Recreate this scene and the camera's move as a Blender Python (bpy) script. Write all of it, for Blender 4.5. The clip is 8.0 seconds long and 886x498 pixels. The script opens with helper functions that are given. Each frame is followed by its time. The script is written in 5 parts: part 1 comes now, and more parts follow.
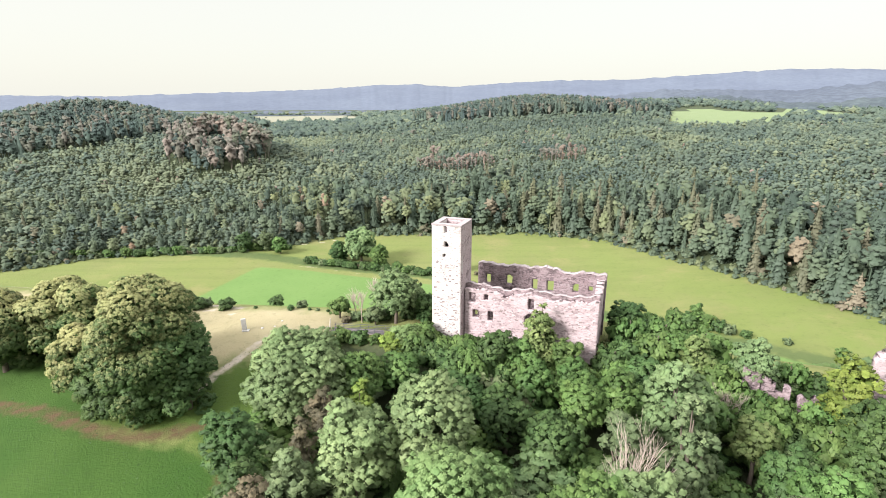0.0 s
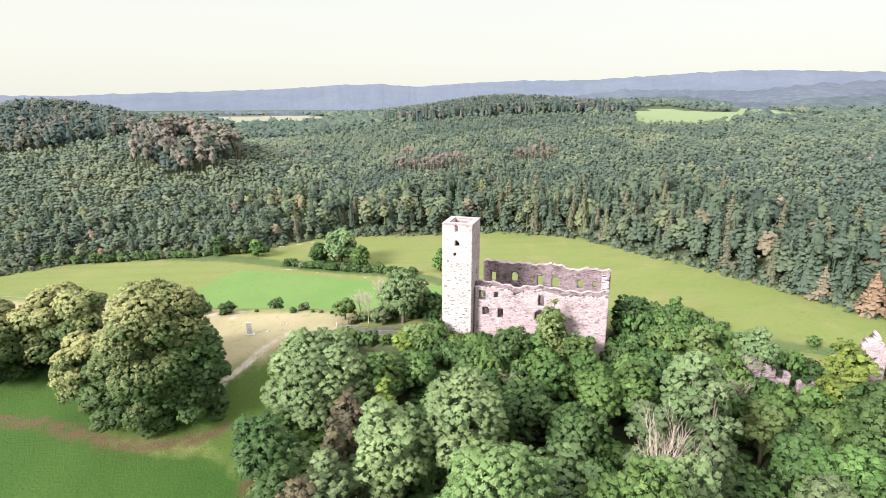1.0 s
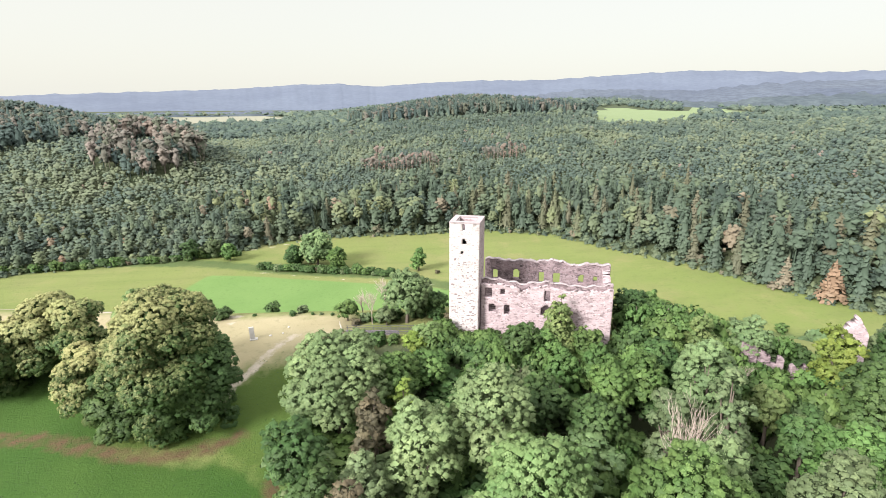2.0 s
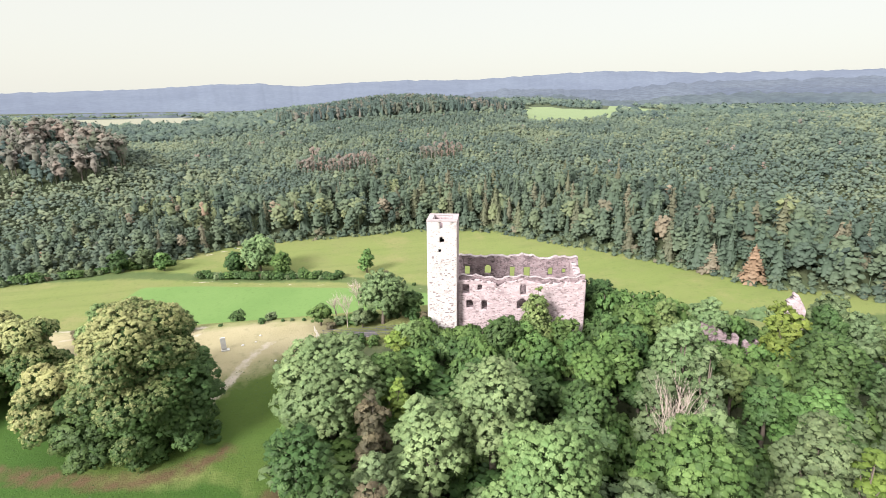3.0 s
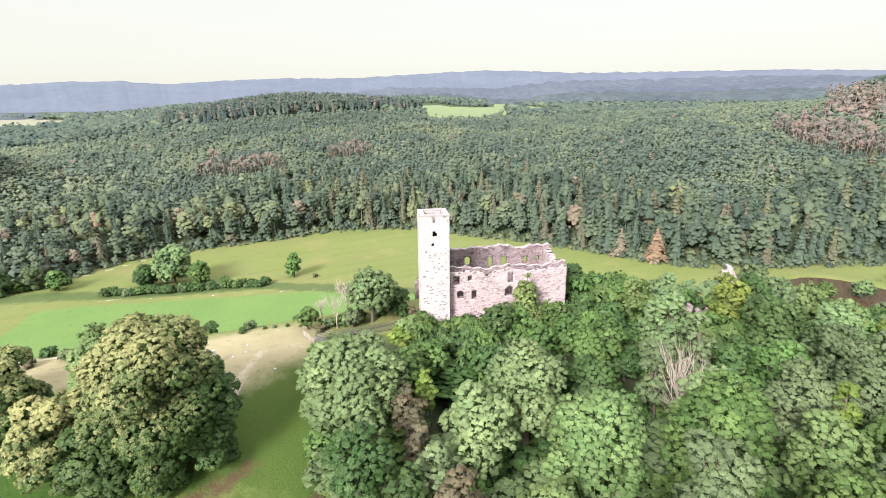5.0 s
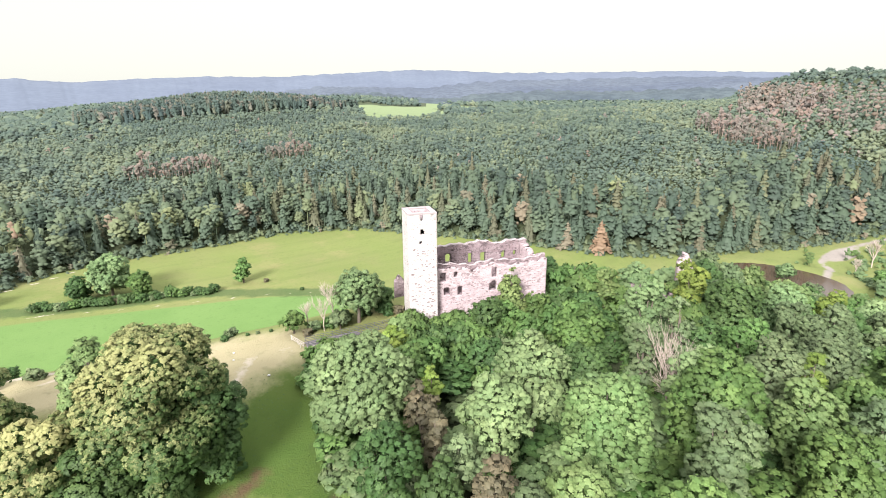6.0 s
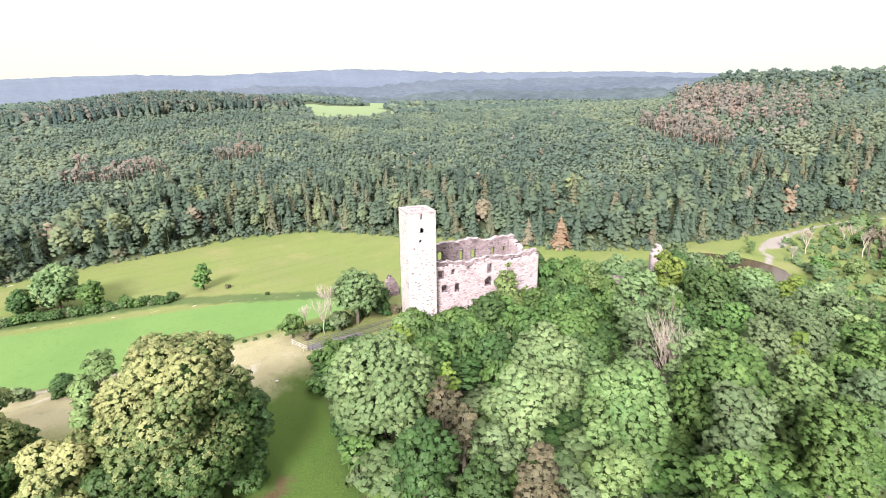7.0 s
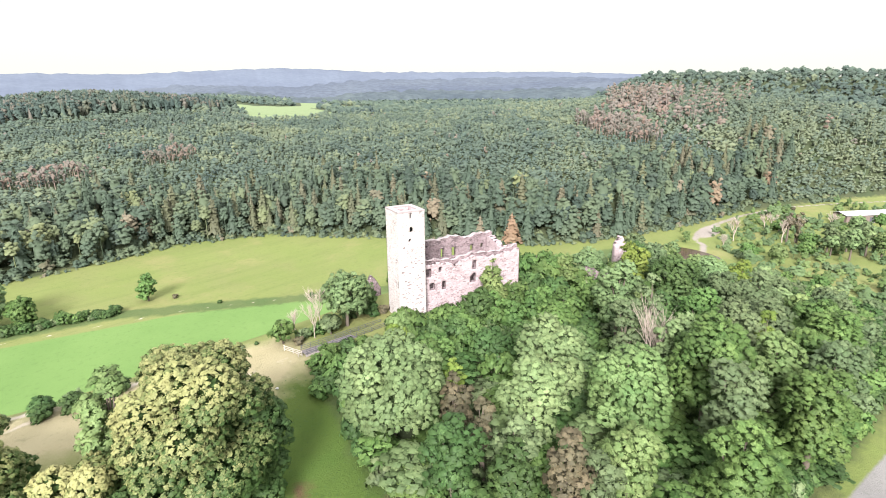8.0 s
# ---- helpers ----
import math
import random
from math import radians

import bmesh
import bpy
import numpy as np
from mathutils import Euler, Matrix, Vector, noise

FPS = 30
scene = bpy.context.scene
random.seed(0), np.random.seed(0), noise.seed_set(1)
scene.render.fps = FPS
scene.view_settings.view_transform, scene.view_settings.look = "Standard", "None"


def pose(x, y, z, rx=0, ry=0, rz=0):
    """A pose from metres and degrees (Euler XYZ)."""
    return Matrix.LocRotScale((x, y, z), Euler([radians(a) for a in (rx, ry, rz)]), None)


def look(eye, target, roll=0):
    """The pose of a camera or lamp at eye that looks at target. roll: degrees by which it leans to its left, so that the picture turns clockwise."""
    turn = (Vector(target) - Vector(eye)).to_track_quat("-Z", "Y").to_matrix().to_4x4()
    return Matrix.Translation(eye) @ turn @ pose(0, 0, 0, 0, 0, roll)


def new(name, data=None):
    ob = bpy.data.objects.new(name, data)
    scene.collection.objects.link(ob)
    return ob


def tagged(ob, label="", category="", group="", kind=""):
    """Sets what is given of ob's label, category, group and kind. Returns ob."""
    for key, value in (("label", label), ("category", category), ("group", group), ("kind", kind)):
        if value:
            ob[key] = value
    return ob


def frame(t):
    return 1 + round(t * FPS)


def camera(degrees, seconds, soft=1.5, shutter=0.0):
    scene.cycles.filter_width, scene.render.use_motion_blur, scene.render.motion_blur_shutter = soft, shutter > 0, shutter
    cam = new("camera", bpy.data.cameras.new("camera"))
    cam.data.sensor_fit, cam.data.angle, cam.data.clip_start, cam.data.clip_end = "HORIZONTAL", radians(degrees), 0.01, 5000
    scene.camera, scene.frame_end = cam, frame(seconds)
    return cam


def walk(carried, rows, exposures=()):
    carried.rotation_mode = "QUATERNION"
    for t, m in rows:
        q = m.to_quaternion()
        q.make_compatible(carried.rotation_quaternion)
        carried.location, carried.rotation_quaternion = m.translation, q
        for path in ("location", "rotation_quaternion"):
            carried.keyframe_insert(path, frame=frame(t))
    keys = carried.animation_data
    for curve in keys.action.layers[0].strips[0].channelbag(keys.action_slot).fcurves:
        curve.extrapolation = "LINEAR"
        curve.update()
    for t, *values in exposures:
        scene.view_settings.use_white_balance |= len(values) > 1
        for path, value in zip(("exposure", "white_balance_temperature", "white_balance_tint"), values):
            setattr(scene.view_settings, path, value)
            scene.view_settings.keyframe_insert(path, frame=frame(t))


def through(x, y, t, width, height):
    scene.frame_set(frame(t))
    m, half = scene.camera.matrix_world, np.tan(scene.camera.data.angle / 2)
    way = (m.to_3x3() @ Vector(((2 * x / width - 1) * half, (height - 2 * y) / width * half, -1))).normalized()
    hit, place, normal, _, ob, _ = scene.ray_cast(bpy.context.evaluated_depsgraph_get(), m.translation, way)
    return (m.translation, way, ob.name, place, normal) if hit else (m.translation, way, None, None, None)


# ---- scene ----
cam = camera(79.9, 8.0, 0.75)
METRES, EYE, TILT, LEAN, TURN = 80.0, 80.0, 0.0, 0.0, 0.0
ROWS = [
    (0.0, 0.0, 0.0, 0.0, 0.0, -15.56, -0.0),
    (0.5, -0.0531, -0.0052, 0.001, -1.92, -15.56, -0.01),
    (1.0, -0.1073, -0.0088, 0.0014, -3.82, -15.57, -0.01),
    (2.5, -0.274, -0.0023, 0.0016, -11.62, -15.61, 0.22),
    (3.0, -0.3311, 0.0072, 0.0011, -15.98, -15.64, 0.35),
    (3.5, -0.3908, 0.019, 0.0009, -19.12, -15.68, 0.4),
    (4.0, -0.4492, 0.0325, 0.0007, -21.37, -15.72, 0.41),
    (4.5, -0.5113, 0.0493, -0.0001, -24.4, -15.8, 0.45),
    (6.0, -0.6986, 0.1289, -0.0006, -35.59, -15.99, 0.45),
    (6.5, -0.758, 0.1652, 0.0001, -38.56, -16.05, 0.43),
    (7.0, -0.8149, 0.2053, 0.0004, -41.79, -16.1, 0.48),
    (7.5, -0.8696, 0.2484, 0.0005, -45.58, -16.13, 0.52),
    (8.0, -0.9215, 0.2949, 0.0006, -49.12, -16.19, 0.53),
]
walk(cam, [(t, pose(0, 0, EYE, TILT, LEAN, TURN) @ pose(METRES * x, METRES * y, METRES * z, 90 + pitch, roll, yaw)) for t, x, y, z, yaw, pitch, roll in ROWS],
     exposures=((0.0, 1.26, 6250, 14), (3.0, 1.18, 6250, 14), (4.7, 1.21, 6250, 14), (6.0, 1.32, 6200, 14), (8.0, 1.39, 6200, 14)))

# ---- world, sun, exposure ----
SUN_AZIMUTH, SUN_HEIGHT = 236.0, 31.0        # degrees, clockwise from +y; over the horizon
world = bpy.data.worlds.new("world")
scene.world = world
world.use_nodes = True
wt = world.node_tree
sky = wt.nodes.new("ShaderNodeTexSky")
sky.sky_type, sky.sun_disc = "NISHITA", False
sky.sun_elevation, sky.sun_rotation = radians(SUN_HEIGHT), radians(SUN_AZIMUTH)
sky.air_density, sky.dust_density = 1.0, 3.0
cloud = wt.nodes.new("ShaderNodeMix")
cloud.data_type = "RGBA"
cloud.inputs[0].default_value = 0.9
cover = wt.nodes.new("ShaderNodeMix")                    # a closed, bright cloud cover over the blue, brighter overhead
cover.data_type = "RGBA"
cover.inputs[6].default_value = (3.20, 3.17, 2.70, 1)
cover.inputs[7].default_value = (11.6, 11.5, 11.0, 1)
height_ = wt.nodes.new("ShaderNodeSeparateXYZ")
wt.links.new(wt.nodes.new("ShaderNodeTexCoord").outputs["Generated"], height_.inputs[0])
rise = wt.nodes.new("ShaderNodeMapRange")
rise.inputs[1].default_value, rise.inputs[2].default_value = 0.20, 0.95
wt.links.new(height_.outputs[2], rise.inputs[0])
wt.links.new(rise.outputs[0], cover.inputs[0])
wt.links.new(cover.outputs[2], cloud.inputs[7])
wt.links.new(sky.outputs[0], cloud.inputs[6])
back = wt.nodes["Background"]
back.inputs[1].default_value = 0.13
wt.links.new(cloud.outputs[2], back.inputs[0])

sun = new("sun", bpy.data.lights.new("sun", "SUN"))
sun.data.energy, sun.data.angle, sun.data.color = 4.5, radians(16), (1.0, 0.96, 0.90)
saz, sel = radians(SUN_AZIMUTH), radians(SUN_HEIGHT)
sun.matrix_world = look((math.sin(saz) * math.cos(sel) * 500, math.cos(saz) * math.cos(sel) * 500, math.sin(sel) * 500), (0, 0, 0))


# ---- materials ----
def shader(name, rough=0.9):
    m = bpy.data.materials.new(name)
    m.use_nodes = True
    t = m.node_tree
    b = t.nodes["Principled BSDF"]
    b.inputs["Roughness"].default_value = rough
    b.inputs["Specular IOR Level"].default_value = 0.2
    return m, t, b


def node(t, kind, **values):
    n = t.nodes.new("ShaderNode" + kind)
    for key, value in values.items():
        n.inputs[key.replace("_", " ")].default_value = value
    return n


def noise_of(t, scale, detail=4, rough=0.6, coords=None):
    n = node(t, "TexNoise", Scale=scale, Detail=detail, Roughness=rough)
    if coords is None:
        coords = t.nodes.new("ShaderNodeTexCoord").outputs["Object"]
    t.links.new(coords, n.inputs["Vector"])
    return n.outputs["Fac"]


def mixed(t, fac, a, b, how="MIX"):
    n = t.nodes.new("ShaderNodeMix")
    n.data_type, n.blend_type = "RGBA", how
    for socket, value in ((0, fac), (6, a), (7, b)):
        if isinstance(value, (int, float)):
            n.inputs[socket].default_value = value
        elif isinstance(value, tuple):
            n.inputs[socket].default_value = (*value, 1)
        else:
            t.links.new(value, n.inputs[socket])
    return n.outputs[2]


def ramp(t, fac, low, high, a=0.0, b=1.0):
    n = node(t, "MapRange", From_Min=low, From_Max=high, To_Min=a, To_Max=b)
    t.links.new(fac, n.inputs[0])
    return n.outputs[0]


def math_of(t, how, a, b):
    n = t.nodes.new("ShaderNodeMath")
    n.operation = how
    for i, v in enumerate((a, b)):
        if isinstance(v, (int, float)):
            n.inputs[i].default_value = v
        else:
            t.links.new(v, n.inputs[i])
    return n.outputs[0]


def attribute(t, name):
    n = t.nodes.new("ShaderNodeAttribute")
    n.attribute_name = name
    return n.outputs["Fac"]


def bump(t, b, height, strength, distance):
    n = node(t, "Bump", Strength=strength, Distance=distance)
    t.links.new(height, n.inputs["Height"])
    t.links.new(n.outputs[0], b.inputs["Normal"])


def leaf_material(name, dark, mid, tip, tip_share=0.35, through=0.28):
    """Foliage: every leaf spray its own shade, every bough its own, some boughs with paler tips."""
    m, t, b = shader(name, 0.6)
    geo = t.nodes.new("ShaderNodeNewGeometry")
    info = t.nodes.new("ShaderNodeObjectInfo")
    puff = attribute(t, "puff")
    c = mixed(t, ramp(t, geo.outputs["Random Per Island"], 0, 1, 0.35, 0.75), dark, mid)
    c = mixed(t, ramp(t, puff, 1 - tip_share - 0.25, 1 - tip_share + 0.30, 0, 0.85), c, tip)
    hue = node(t, "HueSaturation")
    drift = noise_of(t, 0.35, 3, 0.6)                                                    # slow change of shade over a crown
    t.links.new(math_of(t, "ADD", ramp(t, info.outputs["Random"], 0, 1, -0.012, 0.010), ramp(t, drift, 0.3, 0.7, 0.490, 0.508)), hue.inputs["Hue"])
    own = ramp(t, math_of(t, "FRACT", math_of(t, "MULTIPLY", info.outputs["Random"], 13.7), 0.0), 0, 1, 0.84, 1.14)     # one tree lighter than the next
    own = math_of(t, "MULTIPLY", own, ramp(t, drift, 0.3, 0.7, 0.88, 1.12))
    # low puff, on a crown's inside, darkens the leaf colour as painted shade
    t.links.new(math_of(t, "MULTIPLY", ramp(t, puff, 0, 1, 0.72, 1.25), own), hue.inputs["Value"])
    t.links.new(c, hue.inputs["Color"])
    t.links.new(hue.outputs[0], b.inputs["Base Color"])
    thin = t.nodes.new("ShaderNodeBsdfTranslucent")
    t.links.new(hue.outputs[0], thin.inputs[0])
    mix = t.nodes.new("ShaderNodeMixShader")
    mix.inputs[0].default_value = through
    t.links.new(b.outputs[0], mix.inputs[1])
    t.links.new(thin.outputs[0], mix.inputs[2])
    t.links.new(mix.outputs[0], t.nodes["Material Output"].inputs[0])
    return m


LEAF = {
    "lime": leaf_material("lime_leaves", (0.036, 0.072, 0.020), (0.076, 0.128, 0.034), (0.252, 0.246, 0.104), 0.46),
    "ash": leaf_material("ash_leaves", (0.100, 0.162, 0.063), (0.136, 0.201, 0.085), (0.171, 0.234, 0.101), 0.5),
    "bright": leaf_material("bright_leaves", (0.091, 0.154, 0.048), (0.123, 0.188, 0.063), (0.165, 0.222, 0.086), 0.5),
    "green": leaf_material("green_leaves", (0.054, 0.108, 0.028), (0.085, 0.152, 0.041), (0.125, 0.194, 0.058), 0.4),
    "deep": leaf_material("deep_leaves", (0.035, 0.073, 0.024), (0.062, 0.114, 0.033), (0.093, 0.150, 0.048), 0.3),
    "grey": leaf_material("grey_leaves", (0.075, 0.111, 0.051), (0.114, 0.157, 0.070), (0.149, 0.189, 0.089), 0.35),
    "dry": leaf_material("dry_leaves", (0.068, 0.064, 0.036), (0.114, 0.106, 0.061), (0.140, 0.116, 0.066), 0.4),
    "olive": leaf_material("olive_leaves", (0.086, 0.130, 0.041), (0.123, 0.172, 0.056), (0.184, 0.221, 0.085), 0.4),
    "yellow": leaf_material("yellow_leaves", (0.092, 0.142, 0.026), (0.142, 0.200, 0.038), (0.189, 0.240, 0.051), 0.4),
}


def bark_material():
    m, t, b = shader("bark", 0.95)
    c = mixed(t, noise_of(t, 3, 6), (0.06, 0.048, 0.036), (0.15, 0.125, 0.10))
    t.links.new(c, b.inputs["Base Color"])
    bump(t, b, noise_of(t, 8, 5), 0.6, 0.05)
    return m


BARK = bark_material()


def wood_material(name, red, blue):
    """Far trees: one shade a tree, mottled, distance haze tinted into the colours; red, blue: the leaves' lean."""
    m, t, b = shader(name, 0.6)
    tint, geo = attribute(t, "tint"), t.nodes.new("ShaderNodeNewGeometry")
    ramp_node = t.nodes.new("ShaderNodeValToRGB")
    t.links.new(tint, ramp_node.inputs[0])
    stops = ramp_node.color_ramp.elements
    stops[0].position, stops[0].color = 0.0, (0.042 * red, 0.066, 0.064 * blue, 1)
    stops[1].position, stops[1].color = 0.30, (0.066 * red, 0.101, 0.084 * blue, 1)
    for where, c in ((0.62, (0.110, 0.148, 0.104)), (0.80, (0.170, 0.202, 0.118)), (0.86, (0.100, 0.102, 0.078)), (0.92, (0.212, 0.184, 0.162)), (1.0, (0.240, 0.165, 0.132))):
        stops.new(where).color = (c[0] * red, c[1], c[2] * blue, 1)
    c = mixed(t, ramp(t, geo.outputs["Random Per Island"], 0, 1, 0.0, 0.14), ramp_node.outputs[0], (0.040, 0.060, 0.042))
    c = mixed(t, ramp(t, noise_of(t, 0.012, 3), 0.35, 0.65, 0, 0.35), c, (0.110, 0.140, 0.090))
    t.links.new(c, b.inputs["Base Color"])
    thin = t.nodes.new("ShaderNodeBsdfTranslucent")
    t.links.new(c, thin.inputs[0])
    mix = t.nodes.new("ShaderNodeMixShader")
    mix.inputs[0].default_value = 0.3
    t.links.new(b.outputs[0], mix.inputs[1])
    t.links.new(thin.outputs[0], mix.inputs[2])
    t.links.new(mix.outputs[0], t.nodes["Material Output"].inputs[0])
    return m


# WOOD carries the painted blue of haze; the nearer EDGE_WOOD carries less
WOOD = wood_material("hazed_forest_leaves", 1.02, 1.0)
EDGE_WOOD = wood_material("edge_forest_leaves", 1.06, 0.80)


def stone_material(name, pale, pink, dark, course=0.42, bare=0.5, joint=0.75, relief=0.7):
    """Rubble under old lime wash: pale faces, dark open stones and joints lying level, weather streaks. bare: share without wash."""
    m, t, b = shader(name, 0.95)
    coords = t.nodes.new("ShaderNodeTexCoord").outputs["UV"]
    squash = node(t, "Mapping", Scale=(1.0, 2.2, 1.0))
    t.links.new(coords, squash.inputs["Vector"])
    lying = squash.outputs[0]
    stones = node(t, "TexVoronoi", Scale=1.0 / course * 0.55, Randomness=0.85)
    t.links.new(lying, stones.inputs["Vector"])
    joints = node(t, "TexVoronoi", Scale=1.0 / course * 0.55, Randomness=0.85)
    joints.feature = "DISTANCE_TO_EDGE"
    t.links.new(lying, joints.inputs["Vector"])
    tone = t.nodes.new("ShaderNodeSeparateColor")
    t.links.new(stones.outputs["Color"], tone.inputs[0])
    c = mixed(t, ramp(t, tone.outputs[0], 0.2, 0.9), pale, pink)
    c = mixed(t, ramp(t, noise_of(t, 0.30, 5, 0.65, coords), 0.42, 0.70, 0, 0.7), c, pink)
    worn = ramp(t, noise_of(t, 0.45, 4, 0.6, coords), 0.62 - bare * 0.3, 0.80 - bare * 0.25)
    c = mixed(t, math_of(t, "MULTIPLY", ramp(t, tone.outputs[1], 0.55, 0.75, 0, 0.85), worn), c, dark)
    c = mixed(t, math_of(t, "MULTIPLY", ramp(t, joints.outputs[0], 0.02, 0.09, joint, 0.0), worn), c, tuple(v * 0.8 for v in dark))
    c = mixed(t, ramp(t, noise_of(t, 2.4, 3, 0.55, lying), 0.60, 0.64, 0, 0.85), c, tuple(v * 0.75 for v in dark))
    t.links.new(c, b.inputs["Base Color"])
    h = math_of(t, "ADD", ramp(t, joints.outputs[0], 0.0, 0.15, 0, 0.7), noise_of(t, 5, 5, 0.6, coords))
    bump(t, b, h, relief, 0.10)
    return m


TOWER_STONE = stone_material("limewashed_rubble", (0.430, 0.405, 0.385), (0.370, 0.330, 0.315), (0.168, 0.132, 0.129), 0.40, 0.30, 0.35, 0.30)
WALL_STONE = stone_material("pinkish_rubble", (0.372, 0.308, 0.312), (0.318, 0.250, 0.255), (0.144, 0.108, 0.112), 0.42, 0.48, 0.5, 0.40)
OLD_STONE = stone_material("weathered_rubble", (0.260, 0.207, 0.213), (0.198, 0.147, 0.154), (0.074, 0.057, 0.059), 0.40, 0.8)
CAP_STONE = stone_material("pale_capping", (0.330, 0.292, 0.292), (0.270, 0.230, 0.230), (0.16, 0.13, 0.13), 0.5, 0.45)


def plain(name, a, b_, scale, rough=0.85, metal=0.0, relief=0.3, depth=0.02):
    m, t, b = shader(name, rough)
    b.inputs["Metallic"].default_value = metal
    t.links.new(mixed(t, ramp(t, noise_of(t, scale, 6), 0.3, 0.7), a, b_), b.inputs["Base Color"])
    bump(t, b, noise_of(t, scale * 4, 5), relief, depth)
    return m


def ground_material():
    m, t, b = shader("grassland", 0.95)
    coords = t.nodes.new("ShaderNodeTexCoord").outputs["Object"]
    big, mid_, fine = (noise_of(t, s, 5, 0.6, coords) for s in (0.007, 0.054, 0.54))
    c = mixed(t, ramp(t, big, 0.35, 0.65), (0.106, 0.134, 0.036), (0.136, 0.150, 0.050))        # hay meadow
    c = mixed(t, ramp(t, mid_, 0.45, 0.75, 0, 0.6), c, (0.128, 0.130, 0.052))
    mown = node(t, "Mapping", Rotation=(0, 0, 0.6), Scale=(0.012, 0.16, 1.0))
    t.links.new(coords, mown.inputs["Vector"])
    c = mixed(t, ramp(t, noise_of(t, 1.0, 4, 0.6, mown.outputs[0]), 0.48, 0.70, 0, 0.40), c, (0.084, 0.108, 0.030))
    c = mixed(t, ramp(t, noise_of(t, 0.035, 5, 0.65, coords), 0.54, 0.68, 0, 0.6), c, (0.165, 0.152, 0.064))

    def zone(c, name, a, a2, soft, ragged, fac=1.0, scale=0.25):
        edge = math_of(t, "ADD", attribute(t, name), ramp(t, noise_of(t, scale, 4, 0.6, coords), 0.25, 0.75, -ragged, ragged))
        colour = mixed(t, ramp(t, mid_, 0.3, 0.7), a, a2)
        return mixed(t, ramp(t, edge, -soft, soft, fac, 0.0), c, colour)
    c = zone(c, "z_field", (0.086, 0.148, 0.040), (0.100, 0.164, 0.047), 0.8, 0.5)
    c = zone(c, "z_plateau", (0.120, 0.160, 0.072), (0.150, 0.188, 0.092), 2, 1)
    c = zone(c, "z_grain", (0.165, 0.168, 0.115), (0.205, 0.198, 0.150), 3, 2)
    c = zone(c, "z_strip", (0.050, 0.080, 0.024), (0.072, 0.092, 0.032), 1.5, 1.8)
    c = zone(c, "z_lawn", (0.024, 0.059, 0.008), (0.037, 0.073, 0.012), 1.5, 1.5)
    c = zone(c, "z_olive", (0.034, 0.070, 0.010), (0.056, 0.083, 0.015), 2.2, 1.8, 0.9)
    c = zone(c, "z_dry", (0.226, 0.197, 0.112), (0.276, 0.242, 0.148), 2.5, 2.0)
    c = zone(c, "z_bare", (0.070, 0.042, 0.024), (0.095, 0.058, 0.034), 0.8, 0.9, 0.9, 0.5)
    c = zone(c, "z_path", (0.330, 0.285, 0.232), (0.390, 0.345, 0.288), 0.35, 0.5, 0.9, 0.8)
    c = zone(c, "z_road", (0.180, 0.158, 0.138), (0.230, 0.202, 0.180), 0.7, 0.5, 1.0, 0.4)
    c = zone(c, "z_lane", (0.15, 0.144, 0.138), (0.186, 0.177, 0.168), 0.25, 0.15, 1.0, 0.8)
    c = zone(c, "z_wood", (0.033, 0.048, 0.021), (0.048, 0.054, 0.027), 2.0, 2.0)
    c = mixed(t, ramp(t, fine, 0.3, 0.7, 0.0, 0.42), c, (0.5, 0.5, 0.5), "OVERLAY")
    c = mixed(t, ramp(t, fine, 0.55, 0.8, 0.0, 0.36), c, (0.018, 0.036, 0.007))
    t.links.new(c, b.inputs["Base Color"])
    bump(t, b, noise_of(t, 2.5, 6, 0.7, coords), 0.8, 0.25)
    return m


GROUND = ground_material()


# ---- lie of the land ----
def line_distance(x, y, line):
    best = np.full(np.shape(x), 1e9)
    for (ax, ay), (bx, by) in zip(line, line[1:]):
        s = np.clip(((x - ax) * (bx - ax) + (y - ay) * (by - ay)) / ((bx - ax) ** 2 + (by - ay) ** 2), 0, 1)
        best = np.minimum(best, np.hypot(x - ax - s * (bx - ax), y - ay - s * (by - ay)))
    return best


def area_distance(x, y, loop):
    """Metres to the loop's edge, negative inside."""
    inside = np.zeros(np.shape(x), bool)
    ring = list(loop) + [loop[0]]
    for (ax, ay), (bx, by) in zip(ring, ring[1:]):
        cross = (ay > y) != (by > y)
        inside ^= cross & (x < ax + (bx - ax) * (y - ay) / ((by - ay) or 1e-9))
    d = line_distance(x, y, ring)
    return np.where(inside, -d, d)


WOOD_EDGE = [(-900, 150), (-420, 225), (-290, 250), (-229, 268), (-201, 288), (-169, 298), (-125, 305), (-100, 312), (-78, 333), (-50, 345), (-9, 345), (60, 348), (105, 326),
             (137, 277), (157, 246), (176, 205), (190, 185), (217, 160), (250, 148), (284, 133), (344, 116), (454, 66), (650, -60), (900, -300)]
WOODS = WOOD_EDGE + [(4900, -300), (4900, 4900), (-4900, 4900), (-4900, 150)]
STREAM = [(-212, 287), (-173, 302), (-110, 296), (-78, 287), (-42, 277), (-7, 267), (47, 228), (100, 193), (150, 162), (216, 136)]
FIELD = [(-119, 222), (-112, 250), (-102, 278), (-72, 274), (-38, 263), (13, 246), (50, 222), (64, 214), (110, 186), (150, 150), (125, 115), (60, 130), (-40, 140), (-140, 140), (-135, 190)]
PLATEAU_FIELDS = ([(240, 570), (290, 545), (345, 575), (445, 690), (560, 868), (800, 1275), (690, 1500), (560, 1350), (400, 950), (290, 700)],
                  [(590, 860), (520, 760), (560, 722), (650, 790), (900, 1190), (1150, 1750), (1080, 1800), (790, 1290)], [(-352, 930), (-305, 965), (-250, 775), (-266, 735)],
                  [(-340, 1050), (-190, 1080), (-190, 1500), (-330, 1850), (-650, 1750)])
